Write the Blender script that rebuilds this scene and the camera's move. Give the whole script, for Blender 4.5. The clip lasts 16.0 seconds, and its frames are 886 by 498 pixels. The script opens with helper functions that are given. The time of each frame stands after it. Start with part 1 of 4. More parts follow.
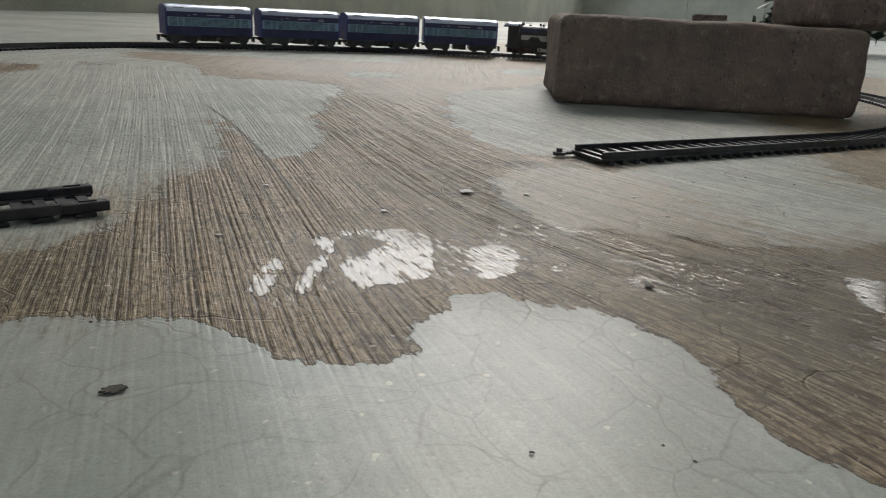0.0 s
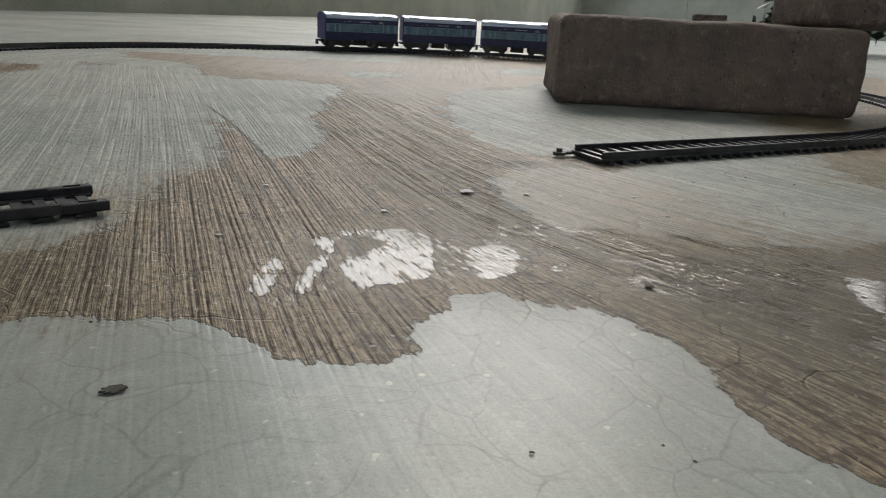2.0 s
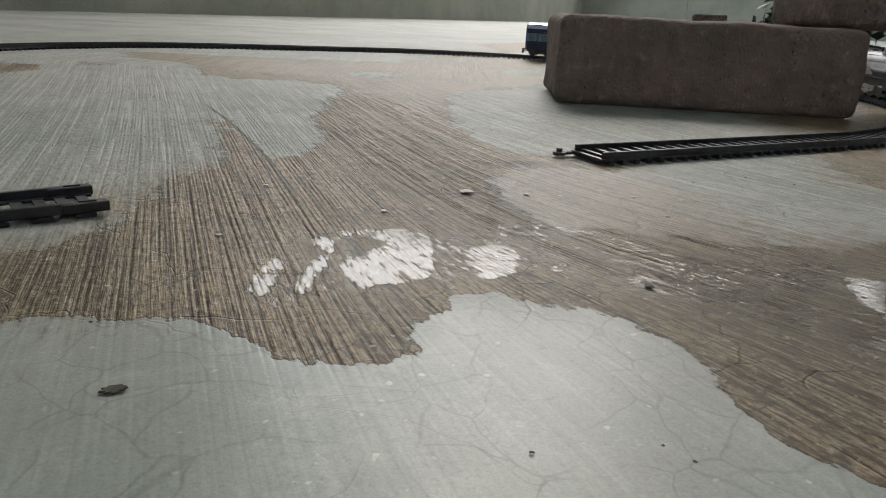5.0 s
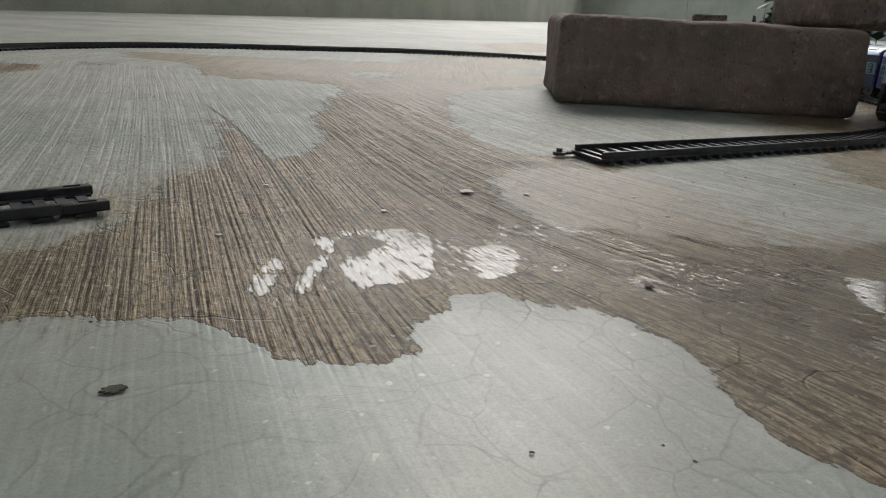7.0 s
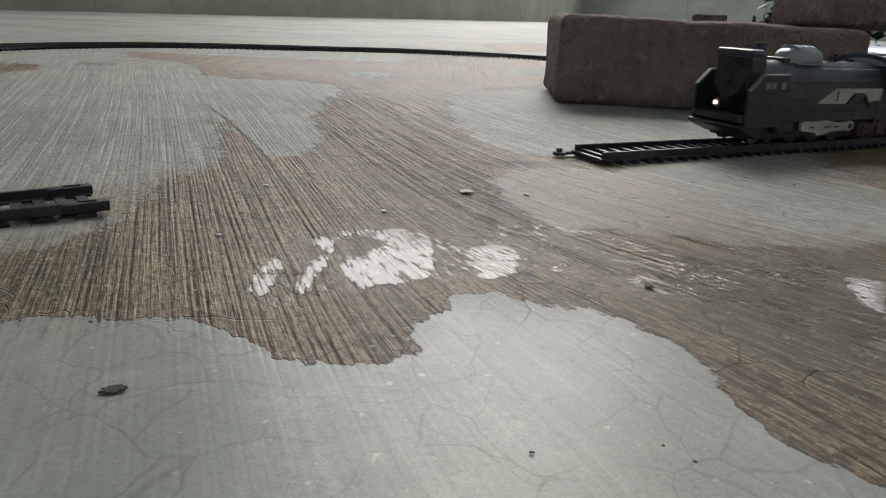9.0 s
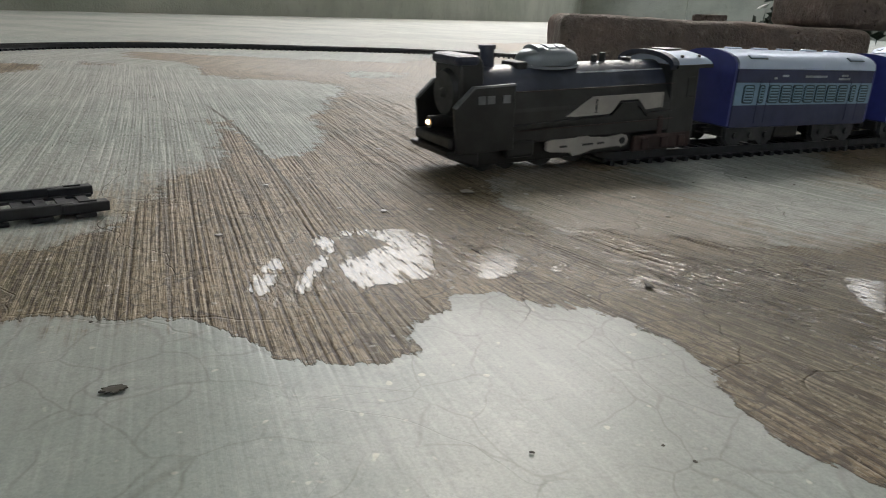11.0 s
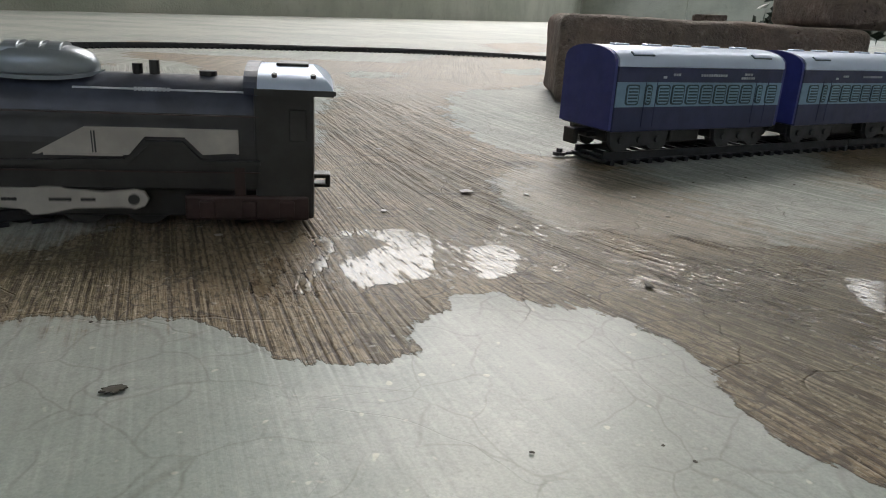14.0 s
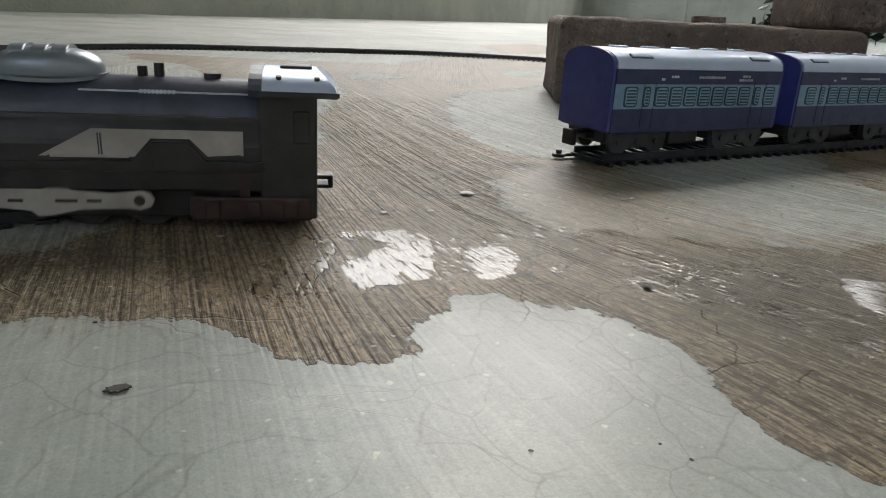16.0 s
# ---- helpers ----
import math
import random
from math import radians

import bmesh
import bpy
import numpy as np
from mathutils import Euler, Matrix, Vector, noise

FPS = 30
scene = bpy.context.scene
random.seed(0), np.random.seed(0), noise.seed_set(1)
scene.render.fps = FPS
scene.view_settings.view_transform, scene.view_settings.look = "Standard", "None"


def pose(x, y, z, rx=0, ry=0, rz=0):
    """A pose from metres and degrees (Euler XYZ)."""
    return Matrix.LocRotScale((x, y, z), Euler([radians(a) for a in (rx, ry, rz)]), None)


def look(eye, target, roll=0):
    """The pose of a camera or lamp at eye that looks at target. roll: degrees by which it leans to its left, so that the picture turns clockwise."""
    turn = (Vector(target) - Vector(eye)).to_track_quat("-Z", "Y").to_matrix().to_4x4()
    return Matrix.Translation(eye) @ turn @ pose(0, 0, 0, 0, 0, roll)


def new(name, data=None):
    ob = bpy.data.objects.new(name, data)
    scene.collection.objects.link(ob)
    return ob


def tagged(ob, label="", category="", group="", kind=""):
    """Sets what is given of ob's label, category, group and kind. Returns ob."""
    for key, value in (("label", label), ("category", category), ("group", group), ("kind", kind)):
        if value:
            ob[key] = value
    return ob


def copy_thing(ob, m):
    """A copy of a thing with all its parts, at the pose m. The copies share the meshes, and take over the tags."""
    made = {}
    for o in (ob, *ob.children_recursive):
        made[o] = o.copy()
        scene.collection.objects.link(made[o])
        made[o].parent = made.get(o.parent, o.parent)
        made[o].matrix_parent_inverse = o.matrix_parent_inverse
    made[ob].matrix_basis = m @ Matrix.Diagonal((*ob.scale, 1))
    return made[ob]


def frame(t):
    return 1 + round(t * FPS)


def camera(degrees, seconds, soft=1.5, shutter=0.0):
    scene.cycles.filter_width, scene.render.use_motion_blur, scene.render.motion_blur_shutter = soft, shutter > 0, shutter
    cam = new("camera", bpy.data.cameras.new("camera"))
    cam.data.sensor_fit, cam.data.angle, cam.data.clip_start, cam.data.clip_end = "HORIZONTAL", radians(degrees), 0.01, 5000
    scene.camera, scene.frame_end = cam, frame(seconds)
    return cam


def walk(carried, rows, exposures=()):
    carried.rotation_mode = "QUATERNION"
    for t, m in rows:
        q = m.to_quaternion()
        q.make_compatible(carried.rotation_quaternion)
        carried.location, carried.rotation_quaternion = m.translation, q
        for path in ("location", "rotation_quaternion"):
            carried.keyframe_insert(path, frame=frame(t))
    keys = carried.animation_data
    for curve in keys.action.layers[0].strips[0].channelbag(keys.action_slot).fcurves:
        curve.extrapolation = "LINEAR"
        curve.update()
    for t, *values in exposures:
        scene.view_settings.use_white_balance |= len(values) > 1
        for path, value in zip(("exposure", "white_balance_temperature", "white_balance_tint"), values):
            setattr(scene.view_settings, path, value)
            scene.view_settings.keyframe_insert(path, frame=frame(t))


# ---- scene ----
# camera: stands on the floor, settles back a hair at the very end
PITCH = radians(18.62)
cam = camera(64.0, 16.0, soft=1.05, shutter=0.4)


def stand(back, dip):
    e = Vector((0, -back, 0.0662 + back * 0.34))
    p = PITCH + dip
    return look(e, e + Vector((0, math.cos(p), -math.sin(p))), 3.2)


walk(cam, [(0, stand(0, 0)), (15.6, stand(0, 0)), (15.8, stand(0.0008, -0.0008)), (16.0, stand(0.0016, -0.0016))],
     exposures=[(0, 1.70, 6550, 10), (9.2, 1.70, 6550, 10), (11.5, 1.92, 6550, 10), (16.0, 1.97, 6500, 10)])

# ---- light: overcast sky in front, added roof shuts out the high sky ----
world = bpy.data.worlds.new("sky")
scene.world = world
world.use_nodes = True
wn = world.node_tree.nodes
sky = wn.new("ShaderNodeTexSky")
sky.sky_type = "NISHITA"
sky.sun_disc = False
sky.sun_elevation = radians(50)
sky.sun_rotation = radians(10)
sky.air_density, sky.dust_density, sky.ozone_density = 1.5, 4.0, 1.0
cloud = wn.new("ShaderNodeHueSaturation")
cloud.inputs["Saturation"].default_value = 0.45
world.node_tree.links.new(sky.outputs[0], cloud.inputs["Color"])
world.node_tree.links.new(cloud.outputs[0], wn["Background"].inputs[0])
wn["Background"].inputs[1].default_value = 0.15
sun = new("sun", bpy.data.lights.new("sun", "SUN"))
sun.data.energy, sun.data.angle, sun.data.color = 0.25, radians(25), (1, 0.97, 0.92)
sun.matrix_world = look((1.0, 6, 7.5), (0, 0, 0))


# ---- materials ----
class Net:
    """A small node-tree writer."""

    def __init__(self, name):
        self.mat = bpy.data.materials.new(name)
        self.mat.use_nodes = True
        self.t = self.mat.node_tree
        self.b = self.t.nodes["Principled BSDF"]

    def node(self, kind, **inputs):
        nd = self.t.nodes.new("ShaderNode" + kind)
        for k, v in inputs.items():
            self.put(nd.inputs[k.replace("_", " ")], v)
        return nd

    def put(self, socket, v):
        if hasattr(v, "is_output"):
            self.t.links.new(v, socket)
        elif isinstance(v, (tuple, list)) and len(v) == 3 and socket.type == "RGBA":
            socket.default_value = (*v, 1)
        else:
            socket.default_value = v

    def math(self, op, a, b=0.0, c=0.0):
        nd = self.t.nodes.new("ShaderNodeMath")
        nd.operation = op
        for s, v in zip(nd.inputs, (a, b, c)):
            self.put(s, v)
        return nd.outputs[0]

    def noise(self, vec, scale, detail=3.0, rough=0.55, dist=0.0):
        nd = self.node("TexNoise", Vector=vec, Scale=scale, Detail=detail, Roughness=rough, Distortion=dist)
        return nd.outputs[0]

    def step(self, v, lo, hi, a=0.0, b=1.0):
        nd = self.node("MapRange", Value=v)
        nd.interpolation_type = "SMOOTHSTEP"
        for k, x in zip(("From Min", "From Max", "To Min", "To Max"), (lo, hi, a, b)):
            self.put(nd.inputs[k], x)
        return nd.outputs[0]

    def mix(self, f, a, b, kind="MIX"):
        nd = self.t.nodes.new("ShaderNodeMix")
        nd.data_type, nd.blend_type = "RGBA", kind
        for s, v in ((nd.inputs[0], f), (nd.inputs[6], a), (nd.inputs[7], b)):
            self.put(s, v)
        return nd.outputs[2]

    def coords(self, scale=(1, 1, 1)):
        tc = self.t.nodes.new("ShaderNodeTexCoord")
        mp = self.node("Mapping", Vector=tc.outputs["Object"])
        mp.inputs["Scale"].default_value = scale
        return mp.outputs[0]

    def attr(self, name):
        nd = self.t.nodes.new("ShaderNodeAttribute")
        nd.attribute_name = name
        return nd.outputs["Fac"]

    def bump(self, height, distance, strength=1.0):
        nd = self.node("Bump", Height=height, Distance=distance, Strength=strength)
        self.put(self.b.inputs["Normal"], nd.outputs[0])

    def set(self, **inputs):
        for k, v in inputs.items():
            self.put(self.b.inputs[k.replace("_", " ")], v)
        return self.mat


def plastic(name, col, rough=0.4, metal=0.0, vary=0.25, scale=120.0, grain=0.00004, even=False):
    m = Net(name)
    co = m.coords()
    n1, n2 = m.noise(co, scale), m.noise(co, scale * 9, 2)
    dark = tuple(c * (1 - vary) for c in col)
    lite = tuple(min(1, c * (1 + vary) + 0.004) for c in col)
    m.bump(n2, grain)
    return m.set(Base_Color=m.mix(m.step(n1, 0.3, 0.7), dark, lite), Metallic=metal,
                 Roughness=m.step(m.noise(co, scale * 2.3), 0.3, 0.7, rough * (0.97 if even else 0.8), min(1, rough * (1.03 if even else 1.25))))


DRY_ROUGH, DRY_SPEC = 0.36, 0.34


def floor_material():
    m = Net("brushed_cement")
    co = m.coords()
    wet0, half0, pool0, glint0 = m.attr("wet"), m.attr("stain"), m.attr("pool"), m.attr("glint")
    groove, hair, across = m.attr("groove"), m.attr("hair"), m.attr("across")
    sep = m.node("SeparateXYZ", Vector=co)
    grid = m.node("CombineXYZ", X=across, Y=m.math("MULTIPLY", sep.outputs[1], 0.03), Z=0.0).outputs[0]
    fine = m.noise(grid, 900, 3.0, 0.6)
    wide = m.noise(grid, 160, 3, 0.6)
    drawn = m.node("CombineXYZ", X=across, Y=m.math("MULTIPLY", sep.outputs[1], 0.22), Z=0.3).outputs[0]
    dash = m.noise(drawn, 520, 3, 0.65)
    broken, grit, grain = m.noise(co, 170, 5, 0.7), m.noise(co, 520, 3, 0.7), m.noise(co, 1700, 2, 0.6)
    blotch, mid = m.noise(co, 9, 5, 0.6), m.noise(co, 38, 4, 0.6)

    def off(v, k):
        return m.math("MULTIPLY", m.math("SUBTRACT", v, 0.5), k)

    # damp outline: crisp, drawn out along the strokes
    rag = m.math("ADD", m.math("ADD", off(mid, 2.3), off(wide, 1.2)), m.math("ADD", off(broken, 2.6), m.math("ADD", off(fine, 1.1), off(blotch, 1.0))))
    damp = m.step(m.math("ADD", wet0, rag), -0.10, 0.12)
    rim = m.math("MULTIPLY", m.step(m.math("ADD", wet0, rag), -0.08, 0.10), m.step(m.math("ADD", wet0, rag), 0.12, 0.5, 1.0, 0.0))
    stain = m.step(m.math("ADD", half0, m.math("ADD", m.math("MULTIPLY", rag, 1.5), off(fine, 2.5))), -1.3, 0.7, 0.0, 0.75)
    pool = m.math("MULTIPLY", m.step(m.math("ADD", m.math("MINIMUM", pool0, 0.60), m.math("ADD", off(broken, 2.2), m.math("ADD", off(dash, 2.0), off(fine, 1.5)))), -0.25, 0.60), damp)
    film = m.step(glint0, -0.6, 1.2)
    bead = m.math("ADD", m.math("MULTIPLY", dash, 0.55), m.math("MULTIPLY", grit, 0.45))
    drops = m.math("MULTIPLY", m.step(m.math("ADD", bead, m.math("MULTIPLY", film, 0.035)), 0.510, 0.570), m.math("MULTIPLY", film, m.step(mid, 0.38, 0.6, 0.25, 1.0)))
    water = m.math("MAXIMUM", pool, m.math("MULTIPLY", drops, 0.9))
    # hair cracks
    warp = m.node("VectorMath")
    cn = m.node("TexNoise", Vector=co, Scale=25.0, Detail=3.0)
    warp.operation = "MULTIPLY_ADD"
    m.put(warp.inputs[0], cn.outputs["Color"])
    warp.inputs[1].default_value = (0.035, 0.035, 0)
    m.put(warp.inputs[2], co)

    def cracks(scale, width, patch, lo, hi):
        vor = m.node("TexVoronoi", Vector=warp.outputs[0], Scale=scale)
        vor.feature = "DISTANCE_TO_EDGE"
        return m.math("MULTIPLY", m.step(vor.outputs["Distance"], 0.0, width, 1.0, 0.0), m.step(m.noise(co, patch, 2), lo, hi))

    crack, craze = cracks(24.0, 0.007, 17, 0.42, 0.56), cracks(62.0, 0.030, 30, 0.40, 0.52)
    far = m.step(m.math("ADD", sep.outputs[1], off(blotch, 0.12)), 0.11, 0.24)
    # dry cement
    dry = m.mix(m.step(m.noise(co, 4.5, 5, 0.65), 0.36, 0.62), (0.235, 0.27, 0.252), (0.34, 0.35, 0.335))
    dry = m.mix(m.math("MULTIPLY", m.step(m.noise(co, 55, 5, 0.75, 0.8), 0.48, 0.72), 0.30), dry, (0.50, 0.50, 0.485))
    dry = m.mix(m.math("MULTIPLY", m.step(m.noise(co, 21, 5, 0.7, 1.5), 0.50, 0.70), 0.32), dry, (0.24, 0.25, 0.235))
    dry = m.mix(m.math("MULTIPLY", groove, m.step(far, 0, 1, 0.13, 0.55)), dry, (0.11, 0.115, 0.10))
    dry = m.mix(m.math("MULTIPLY", m.step(hair, 0.55, 0.8), m.step(far, 0, 1, 0.10, 0.34)), dry, (0.17, 0.175, 0.16))
    dry = m.mix(m.math("MULTIPLY", m.step(hair, 0.45, 0.2), m.step(far, 0, 1, 0.10, 0.40)), dry, (0.56, 0.57, 0.55))
    # damp cement
    dampc = m.mix(m.step(mid, 0.3, 0.7), (0.182, 0.140, 0.090), (0.295, 0.230, 0.153))
    dampc = m.mix(m.math("MULTIPLY", m.step(m.noise(co, 6.5, 3), 0.46, 0.62), 0.55), dampc, (0.120, 0.110, 0.066))
    # algae stain; its dark olive also stands in for light falling off sideways
    algae_falloff = m.step(m.math("ADD", m.attr("algae_falloff"), m.math("ADD", off(blotch, 1.2), off(mid, 1.4))), -0.6, 0.9)
    dampc = m.mix(m.math("MULTIPLY", algae_falloff, 0.72), dampc, (0.066, 0.062, 0.036))
    dampc = m.mix(m.math("MULTIPLY", m.step(hair, 0.45, 0.2), 0.45), dampc, (0.33, 0.285, 0.22))
    dampc = m.mix(m.math("MULTIPLY", m.step(hair, 0.54, 0.72), 0.7), dampc, (0.060, 0.047, 0.034))
    dampc = m.mix(m.math("MULTIPLY", groove, 0.92), dampc, (0.038, 0.028, 0.019))
    dampc = m.mix(m.math("MULTIPLY", rim, 0.35), dampc, (0.10, 0.08, 0.055))
    nick = m.noise(drawn, 1050, 3, 0.6)
    chip_mark = m.noise(drawn, 420, 4, 0.7)
    dampc = m.mix(m.math("MULTIPLY", m.step(nick, 0.53, 0.60), 0.62), dampc, (0.034, 0.027, 0.019))
    dampc = m.mix(m.math("MULTIPLY", m.step(nick, 0.44, 0.37), 0.40), dampc, (0.40, 0.345, 0.265))
    dampc = m.mix(m.math("MULTIPLY", m.step(chip_mark, 0.58, 0.66), 0.45), dampc, (0.045, 0.036, 0.025))
    dry = m.mix(m.math("MULTIPLY", m.step(nick, 0.55, 0.62), m.math("MULTIPLY", far, 0.40)), dry, (0.12, 0.125, 0.11))
    dry = m.mix(m.math("MULTIPLY", m.step(nick, 0.43, 0.36), m.math("MULTIPLY", far, 0.35)), dry, (0.56, 0.57, 0.55))
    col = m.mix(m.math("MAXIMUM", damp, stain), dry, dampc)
    # one deep tool mark that crosses the strokes at a slant
    ahead = m.math("SUBTRACT", sep.outputs[1], 0.35)
    away = m.math("ABSOLUTE", m.math("SUBTRACT", sep.outputs[0], m.math("MULTIPLY_ADD", m.math("MULTIPLY_ADD", ahead, -0.3911, -0.4840), ahead, -0.0992)))
    mark = m.math("MULTIPLY", m.step(m.math("SUBTRACT", away, m.math("MULTIPLY", m.math("SUBTRACT", broken, 0.5), 0.003)), 0.0006, 0.0016, 1.0, 0.0),
                  m.math("MULTIPLY", m.step(sep.outputs[1], 0.214, 0.264), m.step(sep.outputs[1], 0.443, 0.468, 1.0, 0.0)))
    col = m.mix(m.math("MULTIPLY", mark, 0.85), col, (0.06, 0.05, 0.04))
    # grain, pale specks, dirt
    col = m.mix(0.12, col, m.mix(m.step(grain, 0.35, 0.65), (0.02, 0.02, 0.02), (0.55, 0.53, 0.48)), "OVERLAY")
    col = m.mix(m.math("MULTIPLY", m.step(m.noise(co, 260, 1), 0.70, 0.76), 0.6), col, (0.55, 0.52, 0.46))
    col = m.mix(m.math("MULTIPLY", m.step(grit, 0.54, 0.64), m.step(damp, 0, 1, 0.12, 0.5)), col, (0.05, 0.042, 0.032))
    col = m.mix(m.math("MULTIPLY", m.step(grit, 0.42, 0.33), m.step(damp, 0, 1, 0.08, 0.28)), col, (0.46, 0.42, 0.35))
    col = m.mix(m.math("MULTIPLY", craze, m.step(damp, 0, 1, 0.25, 0.85)), col, (0.07, 0.058, 0.046))
    col = m.mix(m.math("MULTIPLY", crack, m.step(far, 0, 1, 0.17, 0.55)), col, (0.08, 0.07, 0.058))
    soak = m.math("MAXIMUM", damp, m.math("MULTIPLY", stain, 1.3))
    rough = m.math("ADD", m.step(soak, 0, 1, m.step(far, 0, 1, DRY_ROUGH, 0.58), 0.44), off(mid, 0.10))
    rough = m.step(water, 0, 1, rough, 0.10)
    spec = m.math("ADD", m.step(soak, 0, 1, m.step(far, 0, 1, DRY_SPEC, 0.18), 0.18), m.math("MULTIPLY", film, 0.02))
    spec = m.step(water, 0, 1, spec, 0.5)
    relief = m.math("ADD", m.math("MULTIPLY", wide, -0.18), m.math("ADD", m.math("MULTIPLY", broken, 0.45), m.math("ADD", m.math("MULTIPLY", fine, m.step(damp, 0, 1, 0.15, 0.45)), m.math("MULTIPLY", crack, -0.2))))
    still = m.math("MULTIPLY", relief, m.math("MULTIPLY", m.step(water, 0, 1, 1.0, 0.22), m.step(m.math("MAXIMUM", far, damp), 0, 1, 0.16, 1.0)))
    m.bump(still, 0.0011)
    return m.set(Base_Color=col, Roughness=rough, IOR=1.4, Specular_IOR_Level=spec)


def brick_material():
    m = Net("old_brick")
    co = m.coords()
    n1, n2, n3 = m.noise(co, 22, 5, 0.65), m.noise(co, 90, 5, 0.65), m.noise(co, 420, 3, 0.6)
    oi = m.t.nodes.new("ShaderNodeObjectInfo")
    col = m.mix(m.step(n1, 0.3, 0.7), (0.125, 0.108, 0.096), (0.235, 0.175, 0.145))
    col = m.mix(m.math("MULTIPLY", m.step(n2, 0.55, 0.68), 0.7), col, (0.33, 0.29, 0.255))
    col = m.mix(m.math("MULTIPLY", m.step(n2, 0.44, 0.25), 0.8), col, (0.05, 0.04, 0.035))
    col = m.mix(m.math("MULTIPLY", oi.outputs["Random"], 0.3), col, (0.17, 0.13, 0.11))
    h = m.math("ADD", n1, m.math("ADD", m.math("MULTIPLY", n2, 0.6), m.math("MULTIPLY", n3, 0.3)))
    pits = m.step(m.noise(co, 260, 2, 0.5), 0.66, 0.74)
    col = m.mix(m.math("MULTIPLY", pits, 0.6), col, (0.03, 0.025, 0.022))
    m.bump(m.math("SUBTRACT", h, m.math("MULTIPLY", pits, 0.5)), 0.006)
    return m.set(Base_Color=col, Roughness=0.92)


def wall_material(name, low, high):
    m = Net(name)
    co = m.coords()
    n1, n2, n3 = m.noise(co, 2.2, 5, 0.6), m.noise(co, 13, 5, 0.65), m.noise(co, 120, 3)
    col = m.mix(m.step(n1, 0.3, 0.7), low, high)
    col = m.mix(m.math("MULTIPLY", m.step(n2, 0.56, 0.72), 0.4), col, tuple(c * 0.62 for c in low))
    m.bump(m.math("ADD", n2, m.math("MULTIPLY", n3, 0.4)), 0.006)
    return m.set(Base_Color=col, Roughness=0.85)


FLOOR, BRICK = floor_material(), brick_material()
WALL = wall_material("stained_plaster", (0.27, 0.285, 0.235), (0.38, 0.38, 0.325))
# white of the unseen walls and roof that bounce light back
BOUNCE_WHITE = wall_material("bounce_plaster", (0.70, 0.70, 0.67), (0.80, 0.80, 0.78))
BLACK = plastic("black_plastic", (0.018, 0.0185, 0.019), 0.42)
RAIL = plastic("track_plastic", (0.014, 0.016, 0.021), 0.45)
BOILER = plastic("boiler_paint", (0.034, 0.042, 0.068), 0.38)
SILVER = plastic("silver_paint", (0.46, 0.54, 0.69), 0.33, 0.30, 0.03, 60, 0.000002, True)
DOME = plastic("dome_paint", (0.22, 0.25, 0.28), 0.34, 0.5, 0.03, 60, 0.000002, True)
WHITE = plastic("white_plastic", (0.37, 0.35, 0.325), 0.45, 0.0, 0.12)
MAROON = plastic("maroon_paint", (0.030, 0.0135, 0.0125), 0.55)
BLUE = plastic("blue_plastic", (0.020, 0.027, 0.085), 0.36, 0.0, 0.15)
ENDBLUE = plastic("bright_blue_plastic", (0.032, 0.042, 0.20), 0.4, 0.0, 0.1)
BAND = plastic("pale_blue_print", (0.19, 0.31, 0.44), 0.4, 0.0, 0.1)
TEAL = plastic("window_print", (0.02, 0.055, 0.075), 0.35, 0.0, 0.2)
SLAT = plastic("louvre_print", (0.21, 0.36, 0.48), 0.4, 0.0, 0.1)
GREY = plastic("grey_plastic", (0.034, 0.037, 0.040), 0.5)
PALE = plastic("pale_print", (0.42, 0.45, 0.50), 0.5)
LAMP = Net("lamp_glow").set(Base_Color=(1, 0.8, 0.5), Emission_Color=(1.0, 0.62, 0.28), Emission_Strength=2.6)
DIM = plastic("dim_print", (0.17, 0.18, 0.19), 0.5)
LEAF = plastic("dark_foliage", (0.02, 0.035, 0.02), 0.6)
# dark surface for the unseen wall that blocks the low sky
BLOCKER_DARK = plastic("dark_blocker", (0.13, 0.13, 0.115), 0.9, 0.0, 0.35, 2.0, 0.004)
DRYLEAF = plastic("dry_leaf", (0.05, 0.045, 0.035), 0.8)


# ---- mesh helpers ----
def mesh_of(name, bm, mat):
    me = bpy.data.meshes.new(name)
    bmesh.ops.recalc_face_normals(bm, faces=bm.faces)
    bm.to_mesh(me)
    bm.free()
    me.materials.append(mat)
    return me


def part(name, bm, mat, parent=None, label=""):
    ob = new(name, mesh_of(name, bm, mat))
    ob.parent = parent
    return tagged(ob, label)


def share(name, me, parent, m):
    ob = new(name, me)
    ob.parent = parent
    ob.matrix_basis = m
    return ob


def slab(bm, x0, x1, y0, y1, z0, z1, bev=0.0, seg=2):
    r = bmesh.ops.create_cube(bm, size=1, matrix=Matrix.LocRotScale(
        ((x0 + x1) / 2, (y0 + y1) / 2, (z0 + z1) / 2), None, (x1 - x0, y1 - y0, z1 - z0)))
    if bev:
        es = list({e for v in r["verts"] for e in v.link_edges})
        bmesh.ops.bevel(bm, geom=es, offset=bev, segments=seg, affect="EDGES", profile=0.5)
    return bm


def rod(bm, p, q, r, r2=None, seg=20):
    p, q = Vector(p), Vector(q)
    turn = (q - p).to_track_quat("Z", "Y").to_matrix().to_4x4()
    bmesh.ops.create_cone(bm, cap_ends=True, segments=seg, radius1=r, radius2=r if r2 is None else r2,
                          depth=(q - p).length, matrix=Matrix.Translation((p + q) / 2) @ turn)
    return bm


